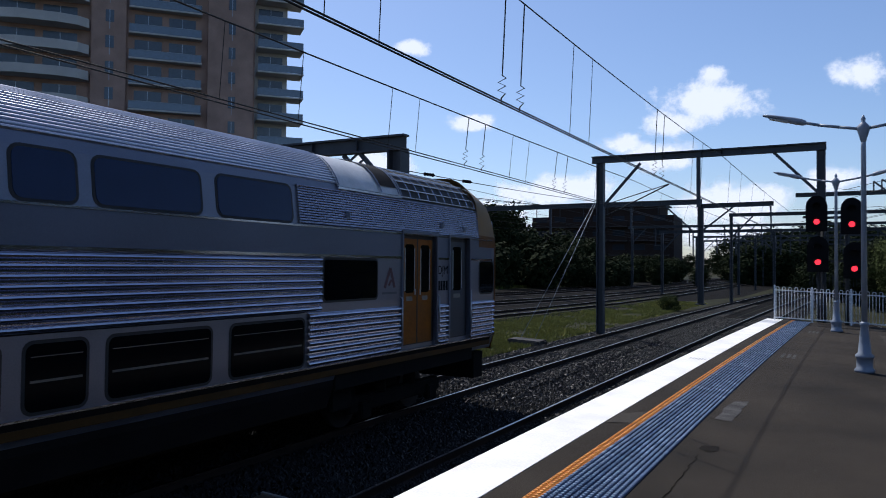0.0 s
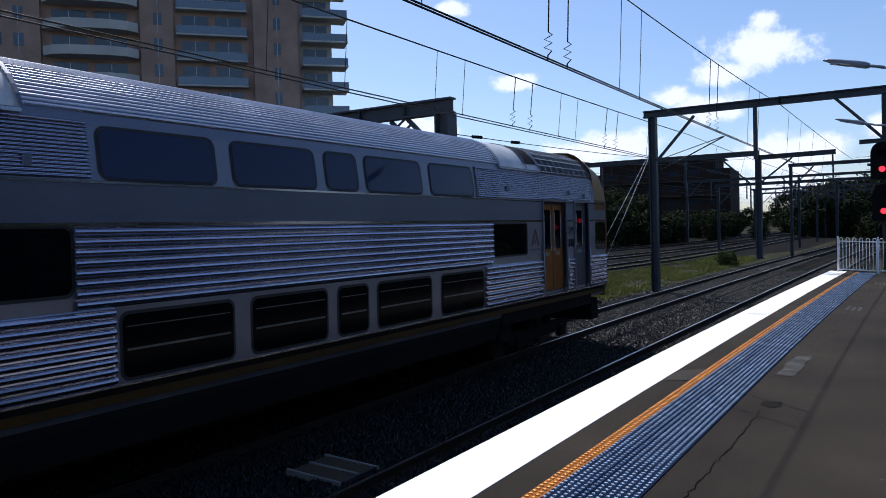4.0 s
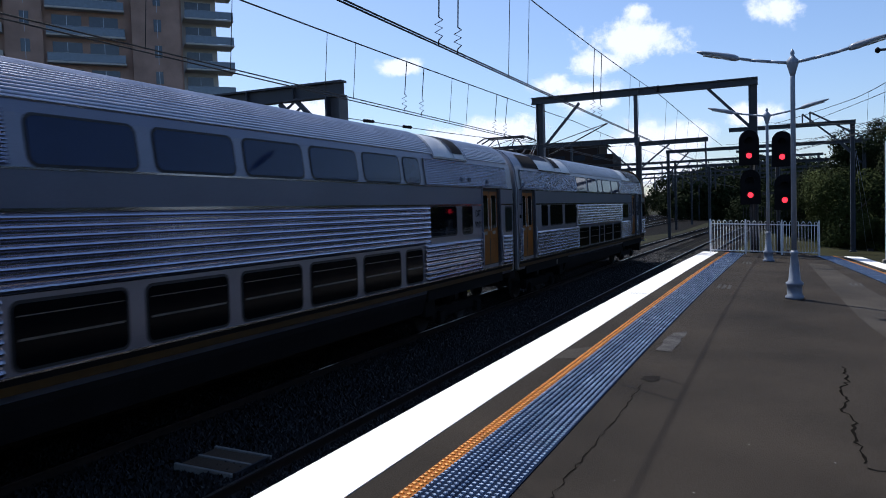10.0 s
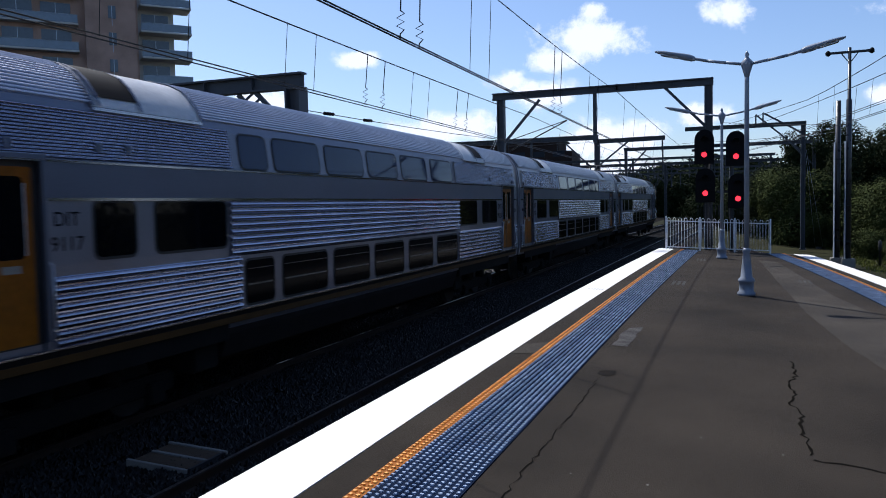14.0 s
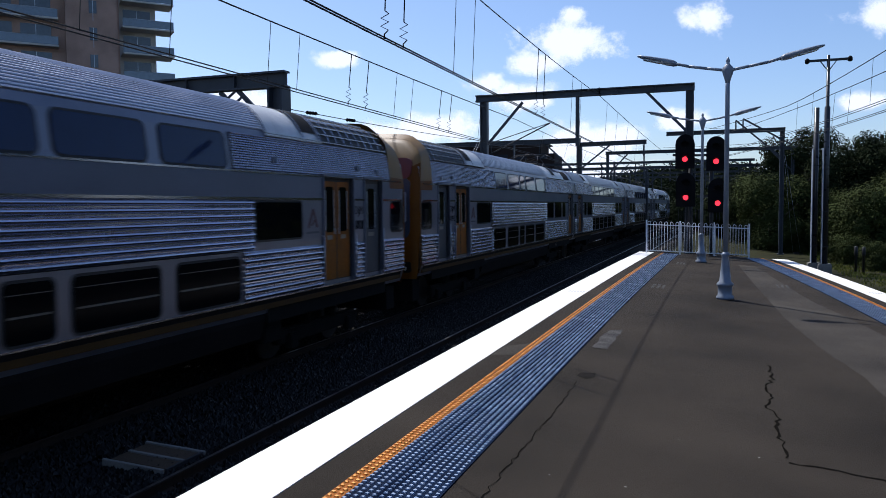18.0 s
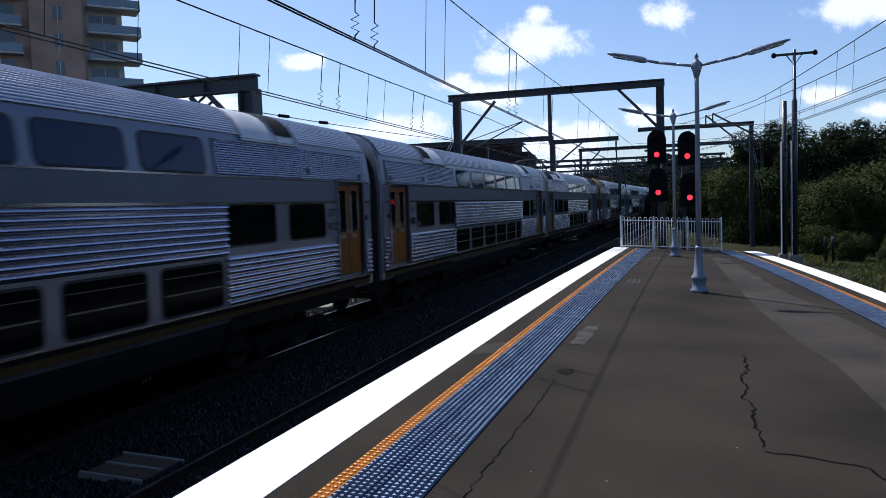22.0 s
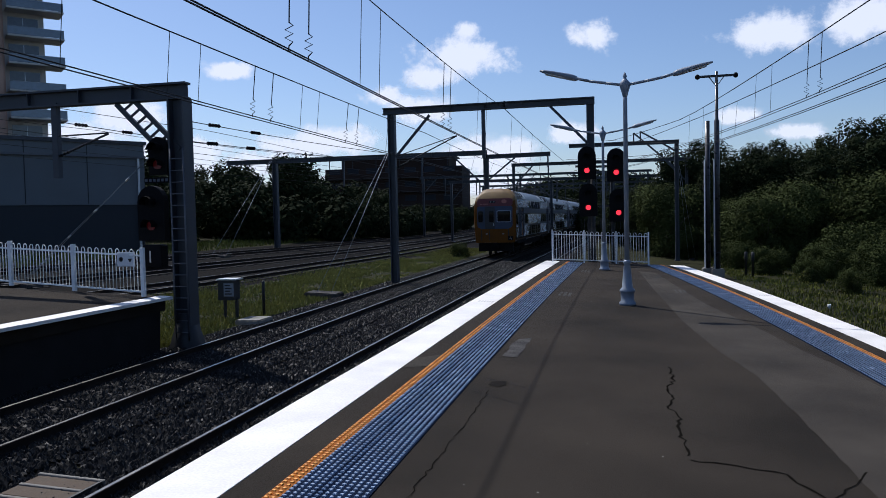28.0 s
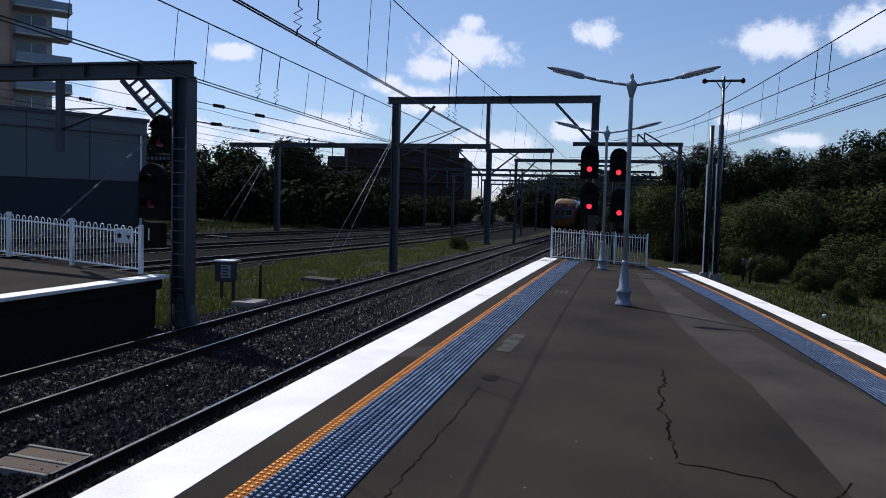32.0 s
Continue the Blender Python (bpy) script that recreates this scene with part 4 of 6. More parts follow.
    part("coupler", bevelled(boxes((-0.25, 0.25, *P(-0.42, 0.5), 0.75, 1.1)), 0.03), SKIRT, root)
    part("pilot", boxes((-1.3, 1.3, *P(0.02, 0.5), 0.5, 1.1)), SKIRT, root)
    # side
    window(root, *P(0.06, 0.8), 2.52, 3.24, GLASS_DARK)
    doorway(root, *P(1.42, 2.2), STEEL_GREY, single=True)
    doorway(root, *P(2.95, 4.12), DOOR_YELLOW)
    window(root, *P(5.1, 6.65), 2.55, 3.22, GLASS_DARK, 0.06)
    bm = bmesh.new()
    y = Y(4.66)
    for a, b, w in (((-0.17, 2.72), (0.02, 3.08), 0.07), ((0.02, 3.08), (0.17, 2.72), 0.07), ((-0.04, 2.76), (0.06, 2.86), 0.05)):
        beam(bm, (HALF + 0.004, y + a[0], a[1]), (HALF + 0.004, y + b[0], b[1]), 0.004, w)
    part("logo_mark", bm, LOGO_RED, root, "faded dark red peaked mark")
    part("script_bar", boxes((HALF, HALF + 0.004, y - 0.25, y + 0.25, 2.6, 2.64)), LOGO_GREY, root, "worn script as a plain bar")
    for u0, u1 in ((7.45, 8.98), (9.3, 10.88), (11.13, 11.85), (12.12, 13.68), (14.0, 15.58)):
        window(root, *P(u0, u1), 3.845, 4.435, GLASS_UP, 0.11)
    for u0, u1 in ((7.15, 8.72), (9.1, 10.68), (10.97, 11.68), (11.97, 13.45), (13.8, 15.4)):
        low_window(root, *P(u0, u1))
    for u0, u1 in ((15.98, 17.53), (17.93, 19.48), (19.83, 20.53)):
        window(root, *P(u0, u1), 2.55, 3.25, GLASS_DARK, 0.09)
    doorway(root, *P(21.37, 22.57), DOOR_YELLOW)
    for u0, u1, z0, z1, pitch, dep in ((0.02, 1.28, 1.5, 2.33, 0.11, 0.048), (2.36, 2.8, 1.5, 2.33, 0.11, 0.048), (4.28, 7.05, 1.5, 2.36, 0.11, 0.048), (6.75, 15.95, 2.37, 3.26, 0.105, 0.048),
                                      (15.5, 21.14, 1.5, 2.36, 0.11, 0.048), (22.7, 22.92, 1.5, 2.36, 0.11, 0.048), (0.86, 7.3, 3.82, 4.5, 0.044, 0.032), (15.72, LEN - 0.45, 3.82, 4.5, 0.044, 0.032)):
        part("corrugated_panel", corrugated(*P(u0, u1), z0, z1, pitch, dep, 0.006), STAINLESS_UPPER if z0 > 3.5 else STAINLESS, root, "ribbed stainless steel panel")
    # roof: louvred grille behind the cab, hatch, pantograph well
    pts = [(side_x(z) + 0.012, z) for z in (4.52, 4.66, 4.78, 4.88, 4.98, 5.07, 5.15, 5.2, 5.25)] + [(0, 5.282)]
    pts = pts + [(-x, z) for x, z in pts[-2::-1]]
    y0, y1 = P(0.95, 4.15)
    g = part("roof_grille", strip(pts, y0, y1), RUBBER, root, "dark roof louvres in a bright frame")
    for i in range(10):
        y = y0 + (y1 - y0) * i / 9
        part("grille_bar", strip([(x + 0.03, z + 0.02) for x, z in pts], y - 0.013, y + 0.013), STAINLESS, g)
    for z in (4.54, 4.7, 4.86, 5.01, 5.13):
        x = side_x(z) + 0.035
        part("grille_bar", boxes((x - 0.03, x, y0, y1, z + 0.01, z + 0.032)), STAINLESS, g)
    hatch(root, Y, 4.15, 6.2, (0.05, 0.35))
    hatch(root, Y, 16.4, 18.6, (0.6, 0.95))
    y0, y1 = P(18.6, 20.5)
    for k in (1, -1):
        part("well_side", finish("well_side", strip([(k * (side_x(z) + 0.03), z + 0.01) for z in (4.56, 4.69, 4.79, 4.9)][::k], y0, y1), HATCH_PALE, True), None, root, "pale side of the sunken pantograph well")
    part("hatch_rim", boxes((side_x(4.55), side_x(4.55) + 0.05, y0, y1, 4.52, 4.56)), STAINLESS, root)
    y0, y1 = P(20.5, 22.1)
    # Dark strips on the roof's sides stand in for a recess in shade.
    for k in (1, -1):
        part("equipment_recess", finish("equipment_recess", strip([(k * (side_x(z) + 0.03), z) for z in (4.58, 4.68, 4.8, 4.92, 5.02)][::k], y0, y1), BELLOWS, True), None, root, "dark strip along the roof's side, standing for a recess")
    pantograph(root, Y, 19.5)
    part("ring_mark", lathe([(0.09, 0), (0.09, 0.004), (0.072, 0.004), (0.072, 0)], 18), LINE_DULL, root, "pale ring mark").matrix_basis = Matrix.Translation((1.502, Y(18.5), 1.16)) @ pose(0, 0, 0, 0, 90, 0)
    gangway(root, Y, LEN - 0.04)
    part("round_vent", lathe([(0.06, 0), (0.06, 0.03), (0.04, 0.035)], 12), BLACK, root).matrix_basis = Matrix.Translation((HALF, Y(22.82), 2.9)) @ pose(0, 0, 0, 0, 90, 0)
    small_fittings(root, Y, ((1.6, 4.0), (2.6, 4.05), (6.0, 4.05), (19.9, 4.0), (16.4, 4.0), (22.4, 3.95)))
    return root


def trailer_car(flip):
    """Double-deck middle car. flip 1: the end with the small windows trails."""
    root = tagged(new("train_car"), "stainless steel double-deck middle car with yellow doors", "train car", group="train cars")
    LEN = 23.3

    def Y(u):
        return flip * (-LEN / 2 + u)

    def P(u0, u1):
        return sorted((Y(u0), Y(u1)))
    shell(root, Y, False, LEN, ((1.37, 2.63), (21.4, 22.64)))
    window(root, *P(0.27, 0.83), 2.5, 3.2, GLASS_END, 0.06)
    doorway(root, *P(1.37, 2.63), DOOR_YELLOW)
    for u0, u1 in ((3.48, 4.16), (4.56, 6.1), (16.97, 18.56), (19.12, 20.65)):
        window(root, *P(u0, u1), 2.55, 3.25, GLASS_DARK, 0.09)
    doorway(root, *P(21.4, 22.64), DOOR_YELLOW)
    for u0, u1 in ((6.57, 7.32), (7.55, 9.08), (9.36, 10.92), (11.2, 12.72), (13.0, 14.56), (14.9, 16.42)):
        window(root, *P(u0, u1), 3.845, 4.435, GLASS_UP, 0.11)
    for u0, u1 in ((6.6, 7.4), (7.7, 9.25), (9.55, 11.1), (11.4, 12.95), (13.3, 14.85), (15.2, 16.75)):
        low_window(root, *P(u0, u1))
    for u0, u1, z0, z1, pitch, dep in ((0.3, 1.14, 1.5, 2.36, 0.11, 0.048), (2.82, 6.45, 1.5, 2.36, 0.11, 0.048), (6.2, 16.92, 2.37, 3.26, 0.105, 0.048), (16.9, 21.26, 1.5, 2.36, 0.11, 0.048),
                                      (22.82, 23.14, 1.5, 2.36, 0.11, 0.048), (0.62, 6.3, 3.82, 4.5, 0.044, 0.032), (16.7, LEN - 0.45, 3.82, 4.5, 0.044, 0.032)):
        part("corrugated_panel", corrugated(*P(u0, u1), z0, z1, pitch, dep, 0.006), STAINLESS_UPPER if z0 > 3.5 else STAINLESS, root, "ribbed stainless steel panel")
    hatch(root, Y, 3.6, 5.7, (0.05, 0.4))
    hatch(root, Y, 17.6, 19.7, (0.6, 0.95))
    gangway(root, Y, 0.04, -1)
    gangway(root, Y, LEN - 0.04)
    small_fittings(root, Y, ((2.3, 3.98), (3.6, 4.0), (4.1, 4.0), (20.0, 4.0), (22.6, 3.96)))
    part("round_vent", lathe([(0.06, 0), (0.06, 0.03), (0.04, 0.035)], 12), BLACK, root).matrix_basis = Matrix.Translation((HALF, Y(22.85), 2.9)) @ pose(0, 0, 0, 0, 90, 0)
    return root


def codes(root, kind, number, ys):
    """The car's class letters with its number, or bars where that cannot be read."""
    for y in ys:
        lettered(root, kind, y, 3.04, 0.25)
        if number:
            lettered(root, number, y, 2.74, 0.25)
        else:
            number_bars(root, y, 2.72)


def train():
    lead, back = driving_car(1), driving_car(-1)
    mid_a, mid_b = trailer_car(1), trailer_car(-1)
    # heights over the waist are lowered to fit the camera's view
    done = set()
    for ob in (o for car in (lead, back, mid_a, mid_b) for o in car.children_recursive if o.type == "MESH" and o.data.name not in done):
        done.add(ob.data.name)
        for v in ob.data.vertices:
            if ob.matrix_basis == Matrix() and v.co.z > 3.2:
                v.co.z = 3.2 + min(v.co.z - 3.2, 1.3) * 0.925 + max(v.co.z - 4.5, 0.0) * 1.02
    here = Matrix()
    cars = [lead, mid_b, mid_a, back, copy_thing(lead, here), copy_thing(mid_b, here), copy_thing(mid_a, here), copy_thing(back, here)]
    for n, ob in enumerate(cars):
        if n in (0, 3, 4, 7):
            codes(ob, "DJM", {3: "8095"}.get(n), [(1 if n in (0, 4) else -1) * (22.85 / 2 - 2.58)])
        else:
            k = 1 if n in (2, 6) else -1
            codes(ob, "DIT", {1: "9101", 2: "9117", 6: "9122"}.get(n), [k * (-23.3 / 2 + 3.05), k * (-23.3 / 2 + 21.02)])
    return cars


CARS = train()
CENTRES = [5.47, -18.15, -41.7, -64.9, -89.0, -112.68, -136.58, -160.57]
# seconds and metres run by the train
RUN = [
    (0, -0.35),
    (0.5, -0.38),
    (1, -0.25),
    (1.5, 0.03),
    (2, 0.46),
    (2.5, 1.05),
    (3, 1.79),
    (3.5, 2.69),
    (4, 3.70),
    (4.5, 4.90),
    (5, 6.30),
    (5.5, 7.88),
    (6, 9.63),
    (6.5, 11.45),
    (7, 13.40),
    (7.5, 15.51),
    (8, 17.76),
    (8.5, 20.33),
    (9, 23.05),
    (9.5, 25.80),
    (10, 28.71),
    (10.5, 31.74),
    (11, 34.93),
    (11.5, 38.28),
    (12, 41.79),
    (12.5, 45.41),
    (13, 49.18),
    (13.5, 53.11),
    (14, 57.20),
    (14.5, 61.42),
    (15, 65.79),
    (15.5, 70.31),
    (16, 74.97),
    (16.5, 79.80),
    (17, 84.78),
    (17.5, 90.16),
    (18, 95.54),
    (18.5, 100.94),
    (19, 106.47),
    (19.5, 112.13),
    (20, 117.93),
    (20.5, 123.88),
    (21, 129.96),
    (21.5, 136.17),
    (22, 142.52),
    (22.5, 148.99),
    (23, 155.60),
    (23.5, 162.34),
    (24, 169.21),
    (24.5, 176.21),
    (25, 183.34),
    (25.5, 190.61),
    (26, 198.02),
    (26.5, 205.57),
    (27, 213.15),
    (27.5, 220.67),
    (28, 228.15),
    (28.5, 235.57),
    (29, 242.95),
    (29.5, 250.27),
    (30, 257.55),
    (30.5, 264.77),
    (31, 271.95),
    (31.5, 279.07),
    (32, 286.15),
]


def car_pose(y):
    a = math.degrees(math.atan(2 * TRACK_BEND * max(y, 0)))
    return pose(track_x(T2, y), y, RAIL + 0.352, 0, 0, -a)


# ---------------------------------------------------------------- overhead line structures
def post(parent, x, y, z0, z1, w=0.3):
    """A column of two channels with a web between and a foot plate."""
    h, e, g = w / 2, w / 2 - 0.05, 0.015
    sec = ((-h, -h), (-e, -h), (-e, -g), (e, -g), (e, -h), (h, -h), (h, h), (e, h), (e, g), (-e, g), (-e, h), (-h, h))
    bm = bmesh.new()
    lo, hi = ([bm.verts.new((x + a, y + b, z)) for a, b in sec] for z in (z0, z1))
    for i in range(12):
        bm.faces.new((lo[i], lo[(i + 1) % 12], hi[(i + 1) % 12], hi[i]))
    bm.faces.new(hi)
    p = part("post", bm, STEEL_GREY, parent)
    part("foot_plate", boxes((x - w * 0.8, x + w * 0.8, y - w * 0.8, y + w * 0.8, z0 - 0.02, z0 + 0.05)), STEEL_GREY, p)
    return p


def girder(parent, a, b, h=0.4, w=0.28):
    """A horizontal beam with top and bottom flanges and web stiffeners."""
    a, b = Vector(a), Vector(b)
    bm = bmesh.new()
    up = Vector((0, 0, h / 2 - 0.025))
    beam(bm, a + up, b + up, w, 0.05)
    beam(bm, a - up, b - up, w, 0.05)
    beam(bm, a, b, 0.03, h - 0.1)
    n = int((b - a).length / 1.5)
    for i in range(1, n):
        p = a.lerp(b, i / n)
        box(bm, p.x - 0.012, p.x + 0.012, p.y - w / 2 + 0.01, p.y + w / 2 - 0.01, p.z - h / 2 + 0.05, p.z + h / 2 - 0.05)
    return part("cross_beam", bm, STEEL_GREY, parent)


def insulator(parent, a, b, r=0.05, n=4):
    bm = bmesh.new()
    a, b = Vector(a), Vector(b)
    tube(bm, a, b, r * 0.35, n=6)
    for i in range(n):
        p, q = a.lerp(b, (i + 0.4) / n), a.lerp(b, (i + 0.6) / n)
        tube(bm, p, q, r, r * 0.45, n=8)
    return part("insulator", bm, BLACK, parent)


def gantry(y, x0, x1, z, posts, label, droppers=(), braces=(), h=0.4, w=0.3, arms=(), group="overhead line gantries"):
    root = tagged(new("overhead_gantry"), label, "gantry", group=group)
    girder(root, (x0, y, z - h / 2), (x1, y, z - h / 2), h)
    for x in posts:
        post(root, x, y, GROUND, z - h, w)
    for x, zl, dw in droppers:
        part("drop_post", boxes((x - dw / 2, x + dw / 2, y - dw / 2, y + dw / 2, zl, z - h + 0.1)), STEEL_GREY, root)
    for (xa, za), (xb, zb) in braces:
        bm = bmesh.new()
        beam(bm, (xa, y, za), (xb, y, zb), 0.1, 0.12)
        part("brace", bm, STEEL_GREY, root)
    for x, za, xb, zb in arms:
        bm = bmesh.new()
        tube(bm, (x, y, za), (xb, y, zb), 0.03)
        tube(bm, (x, y, za + 0.55), (xb, y, zb + 0.02), 0.02)
        a = part("registration_arm", bm, STEEL_DARK, root)
        insulator(a, (x, y, za), (x + (xb - x) * 0.25, y, za + (zb - za) * 0.25))
    return root


# first gantry by the other platform's end, with its signal
G1Y = 17.2
g1 = gantry(G1Y, -24.0, -7.08, 5.28, (-7.33,), "heavy grey steel gantry beside the other platform's end", droppers=((-10.95, 3.0, 0.16), (-17.0, 3.0, 0.16)), h=0.42, w=0.44,
            arms=((-10.95, 3.55, -9.4, 4.1), (-17.0, 3.55, -15.4, 4.1)))
bm = bmesh.new()
for dx, dz in ((-0.17, -0.12), (0.17, 0.12)):
    beam(bm, (-8.95 + dx, G1Y, 4.95 + dz), (-7.5 + dx, G1Y, 3.5 + dz), 0.1, 0.11)
for i in range(1, 8):
    p = Vector((-8.95, G1Y, 4.95)).lerp(Vector((-7.5, G1Y, 3.5)), i / 8)
    beam(bm, p - Vector((0.17, 0, 0.12)), p + Vector((0.17, 0, 0.12)), 0.05, 0.05)
part("brace", bm, STEEL_GREY, g1, "latticed knee brace")
bm = bmesh.new()
for k in (-0.18, 0.18):
    tube(bm, (-7.28 + k, G1Y - 0.3, -1.2), (-7.28 + k, G1Y - 0.3, 3.6), 0.018)
for i in range(16):
    tube(bm, (-7.46, G1Y - 0.3, -1.0 + i * 0.29), (-7.1, G1Y - 0.3, -1.0 + i * 0.29), 0.014)
part("ladder", bm, STEEL_WORN, g1, "weathered climbing ladder")


def signal_head(x, y, z, lit, label, lights=2, group="railway signals", dim=False, k=1.0):
    root = tagged(new("railway_signal"), label, "signal", group=group)
    bm = bmesh.new()
    pts = [(-0.26, -0.48), (0.26, -0.48), (0.26, 0.2)] + [(0.26 * math.cos(a), 0.2 + 0.28 * math.sin(a)) for a in [math.pi * i / 8 for i in range(1, 8)]] + [(-0.26, 0.2)]
    a = [bm.verts.new((x + p * k, y, z + q * k)) for p, q in pts]
    b = [bm.verts.new((x + p * k, y + 0.22, z + q * k)) for p, q in pts]
    bm.faces.new(a)
    bm.faces.new(b[::-1])
    for i in range(len(a)):
        j = (i + 1) % len(a)
        bm.faces.new((a[j], a[i], b[i], b[j]))
    part("backboard", bm, BLACK, root, "black signal case")
    for i in range(lights):
        zz = z - (0.22 - i * 0.4) * k
        on = i == 0 and lit
        bm = bmesh.new()
        tube(bm, (x, y - 0.03, zz), (x, y + 0.01, zz), 0.115 if on else 0.1, n=18)
        part("lens", bm, (RED_DIM if dim else RED_LIGHT) if on else BLACK, root, "glowing red lens" if on else "dark lens")
        bm = bmesh.new()
        n, r = 9, 0.13 + 0.02 * k
        for j in range(n - 1):
            a0, a1 = math.pi * (-0.08 + 1.16 * j / (n - 1)), math.pi * (-0.08 + 1.16 * (j + 1) / (n - 1))
            q = [bm.verts.new((x + r * math.cos(t), yy, zz + r * math.sin(t))) for t, yy in ((a0, y), (a1, y), (a1, y - 0.25), (a0, y - 0.25))]
            bm.faces.new(q)
        part("hood", bm, BLACK, root)
    bm = boxes((x - 0.06, x + 0.06, y + 0.2, y + 0.45, z - 0.1, z + 0.1))
    part("bracket", bm, STEEL_DARK, root)
    return root


for x, z, k in ((-7.82, 3.4, 1.0), (-8.0, 1.95, 1.45)):
    signal_head(x, G1Y - 0.15, z, True, "black two-aspect signal on the gantry post, dim red", dim=True, k=k)
sb = thing("signal_box", "black relay box under the gantry's signal", "equipment box", bm=bevelled(boxes((-8.2, -7.65, G1Y - 0.2, G1Y + 0.1, 0.55, 1.15)), 0.03, 1), material=BLACK)
part("hinge", boxes((-8.0, -7.96, G1Y - 0.21, G1Y - 0.2, 0.7, 1.0)), GALV, sb)
post_thing = thing("signal_plate", "black plate under the signal with unreadable pale bars", "sign", bm=boxes((-8.22, -7.5, G1Y - 0.1, G1Y - 0.06, 2.72, 2.86)), material=BLACK)
for i in range(6):
    part("bar", boxes((-8.2 + i * 0.115, -8.13 + i * 0.115, G1Y - 0.106, G1Y - 0.1, 2.755, 2.825)), LOGO_GREY, post_thing)
part("post_foot", lathe([(0.46, GROUND - 0.05), (0.46, GROUND + 0.12), (0.34, GROUND + 0.5), (0.25, GROUND + 0.95)], 4), STEEL_DARK, g1, "flared dark post foot").matrix_basis = Matrix.Translation((-7.33, G1Y, 0)) @ pose(0, 0, 0, 0, 0, 45)

# second gantry across both tracks, at the fence
G2Y = 35.3
g2 = gantry(G2Y, -7.62, 2.45, 7.28, (-7.2, 2.25), "grey steel portal gantry across both tracks", droppers=((-2.7, 4.7, 0.16),), braces=(((-7.05, 4.9), (-5.3, 6.85)), ((0.35, 7.05), (2.15, 5.15))), h=0.32, w=0.34,
            arms=((-7.0, 4.4, -4.0, 5.8),))
insulator(g2, (-1.7, G2Y, 7.32), (-1.7, G2Y, 7.0), 0.1)

# stays and the further structures
g3 = gantry(62.0, -30.6, -6.9, 6.8, (-7.0, -25.9), "grey steel gantry over the further tracks", braces=(((-7.6, 4.3), (-9.9, 6.5)),), droppers=((-12.5, 4.2, 0.14), (-19.5, 4.2, 0.14)), h=0.4, w=0.42)
girder(g3, (-7.0, 62.0, 6.25), (-1.7, 62.0, 6.3), 0.35)
for pts in (((-7.0, 4.2), (-4.6, 6.1)), ((-1.9, 5.2), (-1.9, 6.1))):
    bm = bmesh.new()
    beam(bm, (pts[0][0], 62.0, pts[0][1]), (pts[1][0], 62.0, pts[1][1]), 0.12, 0.12)
    part("brace", bm, STEEL_GREY, g3)
for i, (y, x0, x1, z, posts) in enumerate(((72, -6.2, 10.2, 7.15, (-6.0, 9.8)), (82, -14.5, 10.5, 6.0, (-14.2, -3.2)), (98, -22, 8, 7.2, (-21.5, -8.5, 7.5)), (122, -18, 12, 7.0, (-17.5, -9, 3.4, 11.5)), (150, -22, 14, 7.3, (-21, -10.5, 5.5, 13)), (185, -20, 20, 7.8, (-19, -8, 9, 19)))):
    gantry(y, x0, x1, z, posts, "distant steel gantry over several tracks", droppers=tuple((x0 + 3.5 + 4.2 * k, z - 2.6, 0.13) for k in range(int((x1 - x0 - 4) / 4.2))),
           braces=tuple(((p, z - 2.2), (p + s * 1.8, z - 0.3)) for p in posts for s in (-1, 1) if x0 < p + s * 1.8 < x1), h=0.3, w=0.26)
# short gantry on the far side of the platform
gantry(61.0, -0.2, 8.2, 7.85, (8.0,), "grey steel bracket gantry beyond the platform's end", braces=(((4.8, 8.5), (7.9, 5.7)), ((5.3, 8.6), (8.6, 6.6)), ((4.8, 7.6), (4.8, 8.5)), ((5.3, 7.6), (5.3, 8.6))), droppers=((2.4, 6.6, 0.13),), h=0.3, w=0.3)


def stay(a, b, label, pair=0.35, block=0.7):
    root = tagged(new("guy_wire"), label, "guy wire", group="guy wires")
    for k in (-pair / 2, pair / 2):
        bm = bmesh.new()
        tube(bm, (a[0] + k * 1.8, a[1], a[2]), (b[0] + k * 0.2, b[1], b[2]), 0.009, n=6)
        part("strand", bm, LAMP_PAINT, root)
    part("anchor_block", bevelled(boxes((a[0] - block, a[0] + block, a[1] - block * 0.7, a[1] + block * 0.7, GROUND - 0.05, GROUND + 0.2)), 0.04), ASPHALT_WORN, root, "grimy concrete anchor block")
    return root


stay((-8.1, 29.2, GROUND + 0.2), (-7.25, G2Y, 5.1), "pale guy wires from a concrete block to the gantry")
long_stay = stay((-20.8, 27.0, GROUND + 0.2), (-7.5, 17.3, 4.0), "long guy wires with pale insulators to the first gantry", 0.06)
# White beads put the insulators' glint into their colour.
for k in (0.2, 0.42, 0.6, 0.78):
    o, d = Vector((-20.8, 27.0, GROUND + 0.2)).lerp(Vector((-7.5, 17.3, 4.0)), k), (Vector((-7.5, 17.3, 4.0)) - Vector((-20.8, 27.0, GROUND + 0.2))).normalized()
    bm = bmesh.new()
    tube(bm, o, o + d * 0.3, 0.03)
    part("stay_insulator", bm, SIGN_WHITE, long_stay, "insulator bead, white for its glint")
stay((9.96, 65.2, GROUND + 0.2), (8.3, 61.1, 6.0), "pair of guy wires to the bracket gantry", 0.3, 0.2)
stay((-23.4, 48.0, GROUND + 0.2), (-26.2, 62.0, 6.3), "pair of guy wires to a distant gantry", 0.6)


